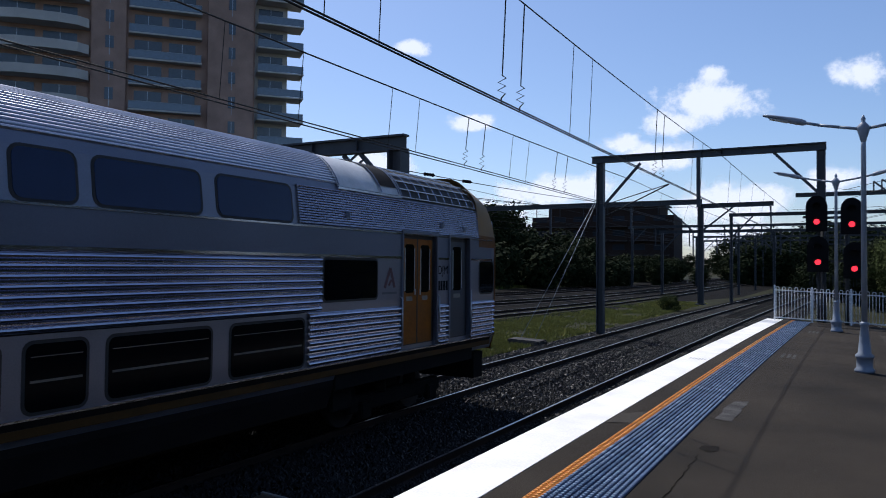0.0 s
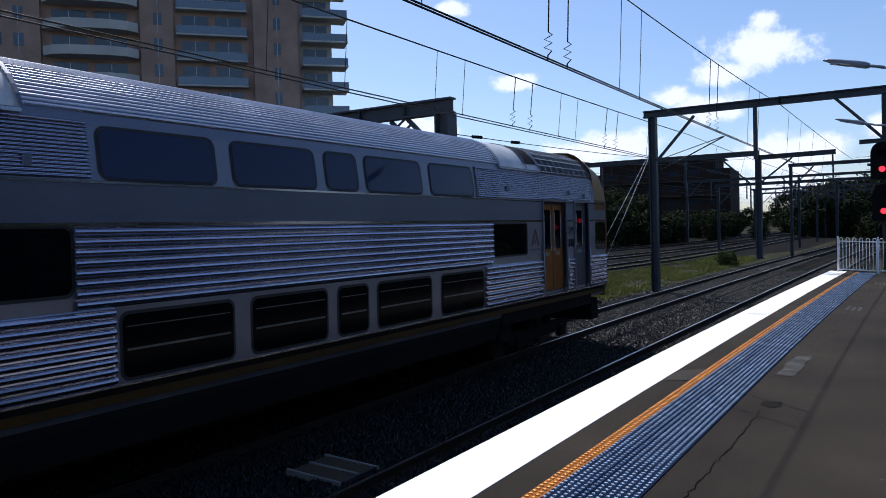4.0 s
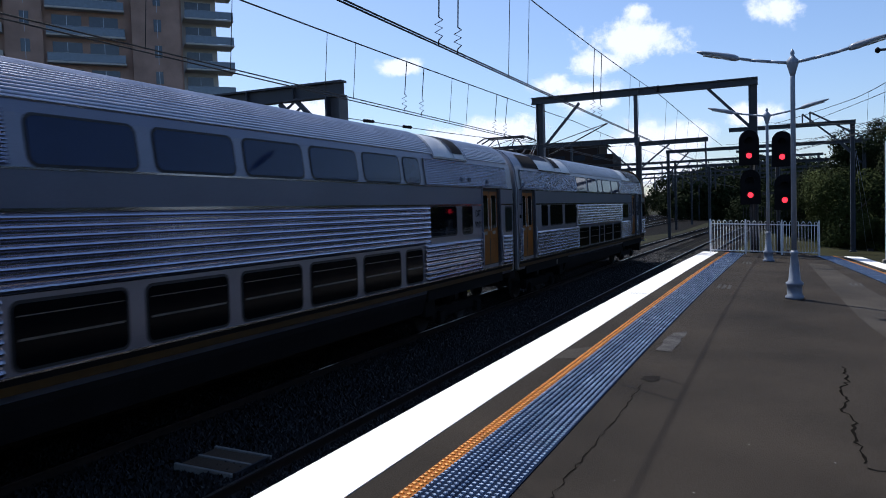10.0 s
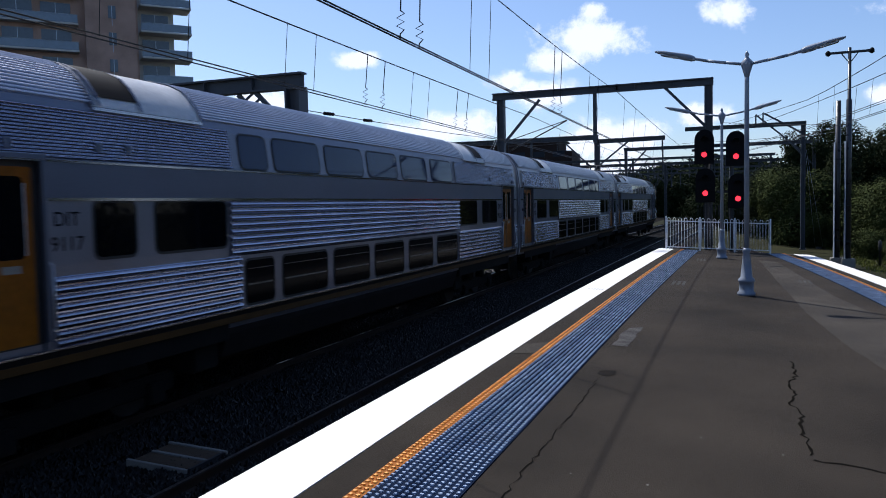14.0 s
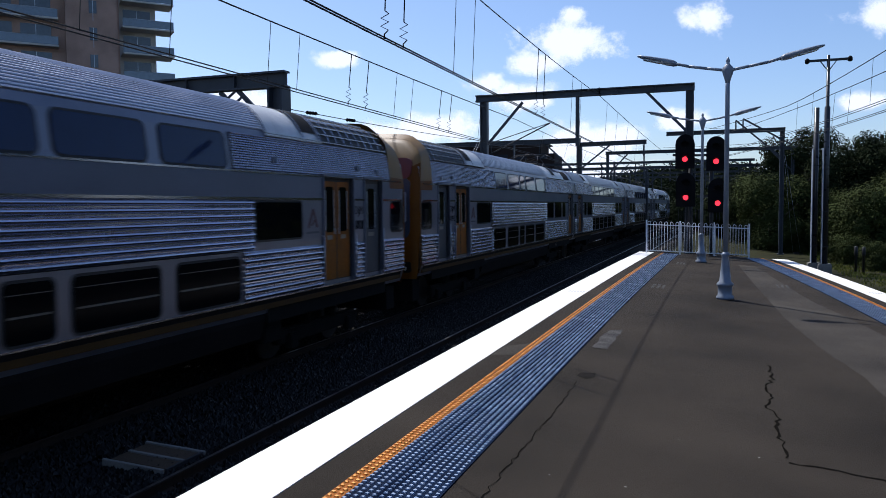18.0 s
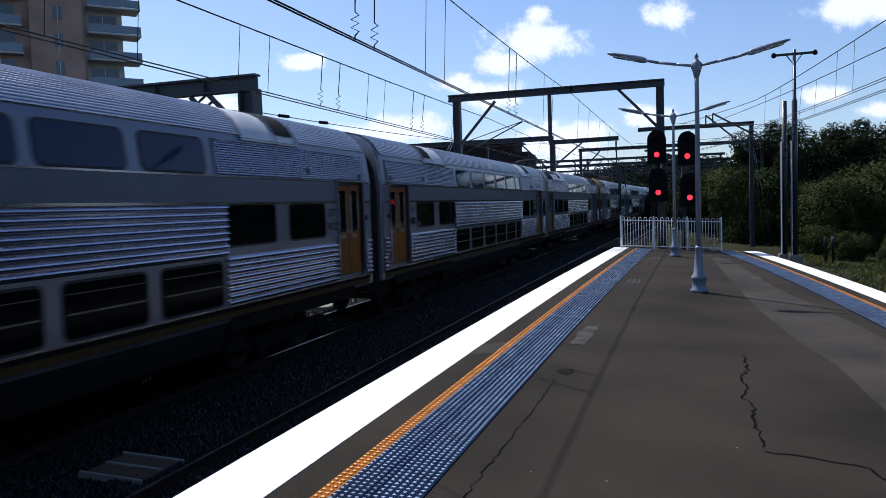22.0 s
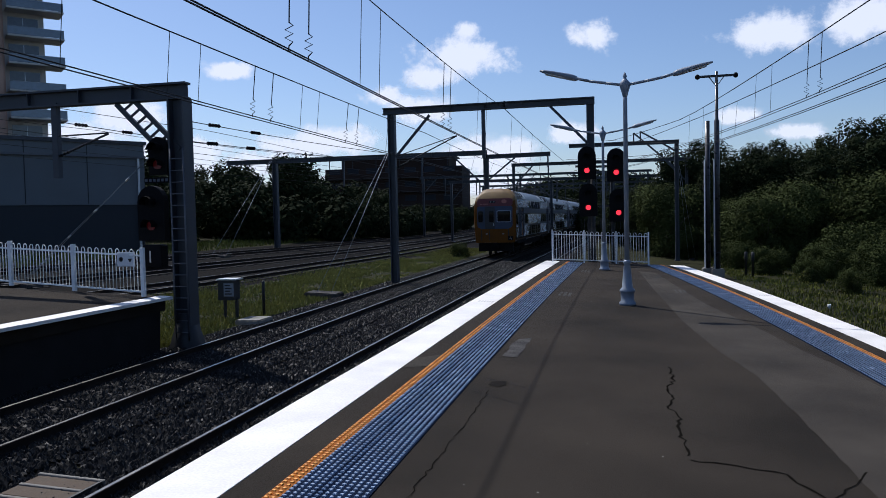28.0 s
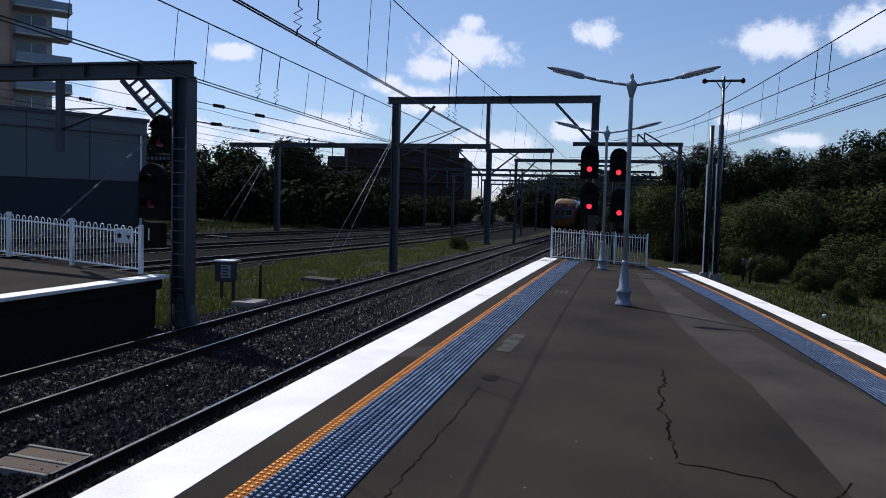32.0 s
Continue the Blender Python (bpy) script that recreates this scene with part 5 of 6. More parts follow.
# ---------------------------------------------------------------- wires
def sagged(a, b, sag, n=14):
    a, b = Vector(a), Vector(b)
    return [a.lerp(b, i / n) - Vector((0, 0, 4 * sag * (i / n) * (1 - i / n))) for i in range(n + 1)]


def wire(points, r, label, name="overhead_wire"):
    c = bpy.data.curves.new(name, "CURVE")
    c.dimensions, c.bevel_depth, c.bevel_resolution = "3D", r * 0.85, 1
    s = c.splines.new("POLY")
    s.points.add(len(points) - 1)
    for p, q in zip(s.points, points):
        p.co = (*q, 1)
    c.materials.append(WIRE)
    return tagged(new(name, c), label, "overhead wire", group="overhead wires")


def dropper_pair(parent_pts, low, ys, coil, label="thin dropper wire between the overhead wires"):
    for y in ys:
        za = np.interp(y, [p[1] for p in parent_pts], [p[2] for p in parent_pts])
        xa = np.interp(y, [p[1] for p in parent_pts], [p[0] for p in parent_pts])
        xb, zb = low(y)
        pts = [(xa, y, za)]
        if coil:
            pts.append((xa + (xb - xa) * 0.8, y, zb + 0.45))
            pts += [(xb + 0.07 * (-1) ** i * (1 if i < 5 else 0), y, zb + 0.4 - 0.065 * i) for i in range(6)]
        pts.append((xb, y, zb))
        wire(pts, 0.014 if coil else 0.008, label, "dropper_wire")


def contact_lines():
    # track 1: messenger hung from the second gantry, twin contact wires below
    m1 = sagged((-1.75, -14, 7.05), (-1.7, G2Y, 7.02), 0.45, 24)
    wire(m1, 0.0145, "dark messenger wire above the track")
    m1b = sagged((-1.7, G2Y, 7.02), (-1.2, 82, 7.2), 0.1, 16)
    wire(m1b, 0.018, "dark messenger wire above the track")
    for dx, dz in ((-0.05, 0.0), (0.06, -0.09)):
        wire([(track_x(T1, y) + dx, y, 4.74 + dz) for y in span(-14, 100, 6)], 0.016, "copper contact wire above the track")
    dropper_pair(m1, lambda y: (T1, 4.7), (11.4, 12.2, 22.6, 23.6), True)
    dropper_pair(m1, lambda y: (T1, 4.7), (6.6, 7.7, 14.9, 16.2, 28.5, 30.5), False)
    dropper_pair(m1b, lambda y: (T1, 4.7), (38, 42, 47, 53), False)
    # track 2
    m2 = sagged((T2, -14, 5.95), (T2 + 0.1, G2Y, 5.9), 0.17, 24)
    wire(m2, 0.018, "dark messenger wire above the train's track")
    m2b = sagged((T2 + 0.1, G2Y, 5.9), (T2 + 0.8, 82, 5.9), 0.2, 16)
    wire(m2b, 0.016, "dark messenger wire above the train's track")
    for dx, dz in ((-0.05, 0.0), (0.06, -0.09)):
        wire([(track_x(T2, y) + dx, y, 4.5 + dz) for y in span(-14, 130, 6)], 0.015, "copper contact wire above the train's track")
    dropper_pair(m2, lambda y: (T2, 4.47), (17.9, 18.95, 24.8, 25.9), True)
    dropper_pair(m2, lambda y: (T2, 4.47), (9, 11, 14.1, 15.3, 20.9, 22.2, 29.5), False)
    dropper_pair(m2b, lambda y: (T2, 4.47), (41, 48, 55, 62), False)
    # side lines
    for line, z in ((FAR_LINES[0], 4.5), (FAR_LINES[1], 4.5), (FAR_LINES[2], 4.4)):
        wire([(line(y), y, z) for y in span(-8, 150, 7)], 0.014, "copper contact wire above a side line")
        wire([(line(y) + 0.1, y, z + 1.1 - 0.25 * math.sin(math.pi * ((y + 8) % 40) / 40)) for y in span(-8, 150, 5)], 0.014, "dark messenger wire above a side line")
    # anchor wires with insulators running back from the first gantry's post
    for a, b in (((-7.1, G1Y + 0.2, 4.3), (-7.6, 62, 6.6)), ((-7.1, G1Y + 0.2, 3.8), (-9.5, 62, 6.6)), ((-10.95, G1Y, 4.3), (-16.3, 62, 6.6))):
        pts = sagged(a, b, 0.35, 12)
        w = wire(pts, 0.014, "dark feeder wire with ribbed insulators between gantries")
        for k in (0.02, 0.075):
            o = Vector(a).lerp(Vector(b), k)
            d = (Vector(b) - Vector(a)).normalized()
            o.z -= 4 * 0.35 * k * (1 - k)
            insulator(w, o, o + d * 0.62, 0.055, 4)
    # far side of the platform
    def rx(y):
        return edge_r(y) + 1.6
    m3 = [(rx(y), y, float(np.interp(y, (-14, 0, 12, 22, 29.5, 42, 61), (8.4, 7.95, 7.8, 7.78, 7.68, 7.35, 7.9)))) for y in span(-14, 61, 3)]
    m4 = [(rx(y) + 0.05, y, float(np.interp(y, (-14, 20, 28.5, 43, 61), (6.6, 6.76, 6.95, 7.1, 7.2)))) for y in span(-14, 61, 3)]
    wire(m3, 0.02, "dark messenger wire on the platform's far side")
    wire(m4, 0.018, "dark messenger wire on the platform's far side")
    for z0 in (5.98, 5.9, 5.6, 5.54):
        wire([(rx(y) + 0.03 * (z0 > 5.8), y, z0) for y in span(-14, 61, 5)], 0.015, "copper contact wire on the platform's far side")
    dropper_pair(m3, lambda y: (rx(y), 5.95), (24.6, 25.7), True)
    dropper_pair(m3, lambda y: (rx(y), 5.95), (29.2, 31.0, 38.5, 41.0), False)
    dropper_pair(m4, lambda y: (rx(y), 5.58), (33.5, 35.5), False)
    for a, b in (((9.35, 48.0, 6.6), (2.4, 61, 8.0)), ((9.35, 48.0, 6.2), (-1.0, 72, 7.2))):
        wire(sagged(a, b, 0.1, 6), 0.018, "dark feeder wire between the pole and a gantry")


contact_lines()


# ---------------------------------------------------------------- platform furniture
def platform_lamp(x, y, yaw=0.0):
    root = thing("platform_lamp", "grey-blue platform lamp post with two curved arms on a turned base", "lamp post", at=pose(x, y, 0, 0, 0, yaw), group="platform lamps")
    part("base", lathe([(0.2, 0), (0.2, 0.06), (0.16, 0.1), (0.16, 0.3), (0.185, 0.32), (0.185, 0.37), (0.13, 0.42), (0.1, 0.75), (0.075, 1.0), (0.09, 1.02), (0.09, 1.06), (0.062, 1.1)], 18), LAMP_PAINT, root, "turned cast base")
    part("pole", lathe([(0.062, 1.08), (0.05, 4.9), (0.05, 5.05)], 14), LAMP_PAINT, root)
    part("capital", lathe([(0.05, 5.0), (0.075, 5.1), (0.13, 5.28), (0.13, 5.34), (0.06, 5.42), (0.035, 5.46), (0.05, 5.5), (0.03, 5.56), (0.005, 5.6)], 14), LAMP_PAINT, root)
    for s in (-1, 1):
        pts = [(0.08 * s, 0, 5.3), (0.45 * s, 0, 5.36), (0.85 * s, 0, 5.43), (1.2 * s, 0, 5.52)]
        arm = part("arm", tubes(pts, 0.034, 8), LAMP_PAINT, root)
        bm = bmesh.new()
        rows = []
        for u, w, h in ((1.12, 0.05, 0.05), (1.2, 0.09, 0.075), (1.35, 0.1, 0.08), (1.45, 0.14, 0.07), (1.7, 0.16, 0.055), (1.9, 0.12, 0.04), (2.02, 0.04, 0.02)):
            z = 5.5 + (u - 1.12) * 0.26
            rows.append([bm.verts.new((s * u, w * math.cos(a), z + h * math.sin(a))) for a in [2 * math.pi * i / 10 for i in range(10)]])
        for a, b in zip(rows, rows[1:]):
            for i in range(10):
                f = bm.faces.new((a[i], a[(i + 1) % 10], b[(i + 1) % 10], b[i]))
                f.smooth = True
        bm.faces.new(rows[0])
        bm.faces.new(rows[-1])
        lum = part("luminaire", bm, LAMP_PAINT, root, "slim street-lamp head")
        bm = bmesh.new()
        beam(bm, (s * 1.5, 0, 5.545), (s * 1.88, 0, 5.645), 0.2, 0.02)
        part("lens", bm, LAMP_GLASS, lum)
    return root


lamp = platform_lamp(3.87, 18.73, 4)
copy_thing(lamp, pose(3.2, 30.0, 0, 0, 0, 2))


def picket_fence(pts, z, h, label, gaps=0.115, bay=1.35, half=0.03):
    root = tagged(new("fence"), label, "fence", group="white picket fences")
    level = z

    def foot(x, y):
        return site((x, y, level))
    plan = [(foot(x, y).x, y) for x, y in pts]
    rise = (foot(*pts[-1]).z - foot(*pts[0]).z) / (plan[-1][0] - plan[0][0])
    z, start, pts = foot(*pts[0]).z, plan[0][0], plan

    def lift(v):
        return Vector((v[0], v[1], v[2] + rise * (v[0] - start)))
    for (x0, y0), (x1, y1) in zip(pts, pts[1:]):
        L = math.hypot(x1 - x0, y1 - y0)
        d = Vector(((x1 - x0) / L, (y1 - y0) / L, 0))
        nb = max(1, round(L / bay))
        for i in range(nb + ((x1, y1) == pts[-1])):
            p = Vector((x0, y0, z)) + d * L * i / nb
            p = lift(p)
            part("post", boxes((p.x - half, p.x + half, p.y - half, p.y + half, p.z, p.z + h + 0.06)), FENCE_WHITE, root)
        for zz in (0.12, h - 0.14):
            bm = bmesh.new()
            beam(bm, lift((x0, y0, z + zz)), lift((x1, y1, z + zz)), 0.03, 0.04)
            part("rail", bm, FENCE_WHITE, root)
        n = int(L / (2 * gaps))
        for i in range(n):
            a = Vector((x0, y0, z)) + d * (L * (i + 0.25) / n)
            b = Vector((x0, y0, z)) + d * (L * (i + 0.75) / n)
            top = []
            for k in range(7):
                t = math.pi * k / 6
                m = (a + b) / 2 - d * math.cos(t) * (b - a).length / 2
                top.append((m.x, m.y, z + h - 0.06 + 0.06 * math.sin(t)))
            bm = tubes([lift(v) for v in [(a.x, a.y, z + 0.1)] + top + [(b.x, b.y, z + 0.1)]], 0.011, 6)
            part("hoop", bm, FENCE_WHITE, root)
    return root


picket_fence([(0.9, END - 0.15), (5.05, END + 0.2)], 0.0, 1.38, "white hooped steel fence closing the platform's end")
picket_fence([(-7.75, 16.4), (-14.6, 17.6), (-20, 18.5)], -0.1, 1.15, "white hooped steel fence at the other platform's end", bay=2.2, half=0.045)
sg = thing("warning_sign", "small grey notice with two dark pictograms on the fence", "sign", bm=bevelled(boxes((-8.55, -8.05, 16.455, 16.48, 0.62, 0.98)), 0.008, 1), material=SIGN_WHITE)
part("pictogram", lathe([(0.06, 0), (0.06, 0.004), (0.045, 0.004), (0.045, 0.0)], 16), STEEL_WORN, sg).matrix_basis = Matrix.Translation((-8.43, 16.453, 0.8)) @ pose(0, 0, 0, 90, 0, 0)
part("pictogram", lathe([(0.07, 0), (0.07, 0.004), (0.045, 0.004), (0.045, 0.0)], 3), STEEL_WORN, sg).matrix_basis = Matrix.Translation((-8.18, 16.454, 0.78)) @ pose(0, 0, 0, 90, 90, 0)

# the other platform
structure("other_platform", ribbon(lambda y: -26, lambda y: -7.35, -0.105, span(-16, 16.7, 3), 0.35), ASPHALT, "asphalt surface of the other platform")
structure("other_platform_coping", ribbon(lambda y: -7.55, lambda y: -7.17, -0.1, span(-16, 16.75, 3), 0.07), PAINT_WHITE, "white painted edge of the other platform")
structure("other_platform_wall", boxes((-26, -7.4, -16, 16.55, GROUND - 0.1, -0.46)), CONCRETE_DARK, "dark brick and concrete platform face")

# signals at the platform's end
for x, z in ((2.22, 4.47), (2.34, 2.8), (3.51, 4.4), (3.68, 2.6)):
    signal_head(x, 34.75, z, True, "black two-aspect railway signal showing red", k=1.55)
for x in (2.72, 3.6):
    sp = thing("signal_post", "dark steel signal post behind the fence", "signal post", bm=lathe([(0.08, GROUND), (0.08, 5.0)], 12, (x, 35.0, 0)), material=STEEL_DARK, group="signal posts")
    part("cross_arm", boxes((x - 0.75, x + 0.15, 34.95, 35.05, 4.3, 4.4)), STEEL_DARK, sp)
    part("cross_arm", boxes((x - 0.6, x + 0.15, 34.95, 35.05, 2.5, 2.6)), STEEL_DARK, sp)
    for i in range(9):
        part("cage_bar", boxes((x - 0.5 + i * 0.12, x - 0.48 + i * 0.12, 34.9, 34.93, 1.5, 1.95)), STEEL_DARK, sp)

# trackside cabinet, posts, crossing boards
# Dark body and white lid: shade and sunlit top put into the colours.
cab = thing("trackside_cabinet", "small dark trackside box with a pale notice, on two legs", "equipment box", bm=bevelled(boxes((-8.8, -8.25, 21.9, 22.35, -0.85, -0.2)), 0.02), material=STEEL_DARK)
part("lid", boxes((-8.82, -8.15, 21.85, 22.4, -0.2, -0.16)), SIGN_WHITE, cab, "lid coloured white for its sunlit top")
part("notice", boxes((-8.58, -8.24, 21.885, 21.9, -0.72, -0.3)), LAMP_PAINT, cab, "pale notice")
part("notice_bar", boxes(*[(-8.54, -8.3 - 0.05 * (i % 2), 21.88, 21.885, -0.66 + i * 0.09, -0.62 + i * 0.09) for i in range(4)]), STEEL_DARK, cab)
for x in (-8.68, -8.27):
    part("leg", boxes((x - 0.04, x + 0.04, 22.1, 22.18, GROUND, -0.75)), STEEL_DARK, cab)
thing("marker_post", "dark short marker post in the grass", "post", bm=lathe([(0.05, GROUND), (0.05, -0.35), (0.02, -0.3)], 8, (-7.85, 23.2, 0)), material=STEEL_DARK)
thing("cable_pit", "grey concrete cable pit with a lid", "cable pit", bm=bevelled(boxes((-7.75, -6.95, 21.0, 22.0, GROUND - 0.05, -1.3)), 0.03), material=CONCRETE)
bo = tagged(new("crossing_boards"), "worn timber boards between the rails", "boards")
for i in range(2):
    part("board", bevelled(boxes((-3.74, -2.86, 7.62 + i * 0.37, 7.92 + i * 0.37, RAIL - 0.2, RAIL - 0.11)), 0.012, 1), TIMBER, bo)
for y, x0, x1 in ((7.56, -3.8, -2.84), (7.955, -3.74, -2.84), (8.33, -3.78, -2.8)):
    part("edge_bar", bevelled(boxes((x0, x1, y - 0.025, y + 0.025, RAIL - 0.2, RAIL - 0.095)), 0.008, 1), CONCRETE, bo, "pale worn edge bar")
part("edge_bar", boxes((-2.85, -2.81, 7.6, 8.3, RAIL - 0.2, RAIL - 0.1)), STEEL_DARK, bo)

thing("paper_cup", "small pale paper cup lying on the far platform edge", "cup", bm=lathe([(0.03, 0), (0.042, 0.1), (0.044, 0.1), (0.034, 0.01)], 12, (8.7, 20.0, 0.005)), material=SIGN_WHITE)

# poles beyond the far platform
for x, y, top, cross in ((9.72, 47.6, 10.78, True), (9.24, 48.1, 7.92, False)):
    p = thing("utility_pole", "dark backlit pole carrying wires beside the line", "utility pole", bm=lathe([(0.16, GROUND - 0.1), (0.15, 7.9), (0.095, 7.95), (0.085, top)] if cross else [(0.15, GROUND - 0.1), (0.14, top)], 12, (x, y, 0)), material=POLE_STEEL, group="utility poles")
    part("footing", bevelled(boxes((x - 0.35, x + 0.35, y - 0.35, y + 0.35, GROUND - 0.1, GROUND + 0.55)), 0.04), CONCRETE, p)
    # Pale plate added to stand in for the pole's sunlit side.
    part("flange", boxes((x - 0.19, x - 0.16, y - 0.3, y + 0.3, GROUND + 0.5, 5.6)), LAMP_PAINT, p, "added pale plate standing in for the pole's sunlit side")
    for z in (GROUND + 1.5, 2.0, 4.6):
        part("clip", boxes((x - 0.195, x + 0.16, y - 0.18, y - 0.13, z, z + 0.06)), STEEL_DARK, p)
    if cross:
        part("cross_arm", boxes((x - 1.12, x + 1.12, y - 0.08, y + 0.08, top - 0.32, top - 0.2)), STEEL_DARK, p)
        for k in (-1, 1):
            part("pin_insulator", lathe([(0.04, top - 0.42), (0.13, top - 0.36), (0.13, top - 0.2), (0.06, top - 0.12), (0.02, top - 0.1)], 8, (x + k * 1.08, y, 0)), BLACK, p)
            bm = bmesh.new()
            beam(bm, (x + k * 0.1, y, top - 0.75), (x + k * 0.42, y, top - 0.3), 0.05, 0.05)
            part("arm_brace", bm, STEEL_DARK, p)


# ---------------------------------------------------------------- vegetation
def leaf_mesh(name, radius, height, count, size, seed, clumps, material=LEAF, base=0.3):
    """A crown of many small leaf faces in uneven clumps."""
    rnd = random.Random(seed)
    cs = []
    for _ in range(clumps):
        a, h = rnd.uniform(0, 6.28), rnd.uniform(base, 1.0)
        r = radius * math.sqrt(max(0.05, 1 - ((h - 0.6) / 0.55) ** 2)) * rnd.uniform(0.25, 0.95)
        cs.append((r * math.cos(a), r * math.sin(a), h * height * rnd.uniform(0.9, 1.02), radius * rnd.uniform(0.2, 0.46)))
    verts, faces = [], []
    for i in range(count):
        cx, cy, cz, cr = cs[i % clumps]
        v = Vector((rnd.gauss(0, 1), rnd.gauss(0, 1), rnd.gauss(0, 0.8)))
        v = v.normalized() * cr * rnd.uniform(0.72, 1.08)
        p = Vector((cx, cy, cz)) + v
        o = (v.normalized() * 1.3 + Vector((rnd.gauss(0, 0.45), rnd.gauss(0, 0.45), 0.35 + rnd.gauss(0, 0.45)))).normalized()
        w = o.orthogonal().normalized()
        t = rnd.uniform(0, 6.28)
        d = math.cos(t) * w + math.sin(t) * o.cross(w)
        e = o.cross(d)
        s = size * rnd.uniform(0.6, 1.4)
        k = len(verts)
        verts += [tuple(p - d * s), tuple(p + e * s * 0.5), tuple(p + d * s), tuple(p - e * s * 0.5)]
        faces.append((k, k + 1, k + 2, k + 3))
    me = bpy.data.meshes.new(name)
    me.from_pydata(verts, [], faces)
    me.materials.append(material)
    return me


def tree(seed, radius, height, count, size, clumps, material, label, base=0.3):
    rnd = random.Random(seed)
    root = tagged(new("tree"), label, "tree", group="trees")
    bm = bmesh.new()
    tube(bm, (0, 0, -0.2), (0.1, 0, height * 0.4), height * 0.03, height * 0.02)
    for _ in range(6):
        a = rnd.uniform(0, 6.28)
        s = Vector((0.1, 0, height * rnd.uniform(0.2, 0.4)))
        tube(bm, s, s + Vector((radius * 0.6 * math.cos(a), radius * 0.6 * math.sin(a), height * rnd.uniform(0.25, 0.45))), height * 0.014, height * 0.004, n=6)
    part("trunk", bm, BARK, root)
    part("crown", leaf_mesh("crown", radius, height, count, size, seed, clumps, material, base), material, root, "dense leafy crown")
    return root


TREES = [tree(1, 3.6, 8.0, 24000, 0.11, 40, LEAF, "dark green leafy tree on the railway bank", 0.12), tree(2, 4.2, 7.0, 27000, 0.115, 42, LEAF_DRY, "olive green bushy tree on the railway bank", 0.05),
         tree(3, 3.0, 9.5, 20000, 0.11, 34, LEAF, "tall dark green tree on the railway bank", 0.25), tree(4, 2.4, 3.2, 13000, 0.085, 34, LEAF_DRY, "low shrub on the grassy bank", 0.05),
         tree(5, 3.6, 8.0, 5500, 0.26, 70, LEAF, "distant dark green tree beside the railway", 0.1), tree(6, 4.2, 7.0, 5500, 0.27, 80, LEAF, "distant bushy dark tree beside the railway", 0.05),
         tree(7, 3.0, 9.5, 5000, 0.26, 60, LEAF, "distant tall dark tree beside the railway", 0.2), tree(8, 2.4, 3.2, 3000, 0.2, 50, LEAF, "distant low shrub beside the railway", 0.05)]
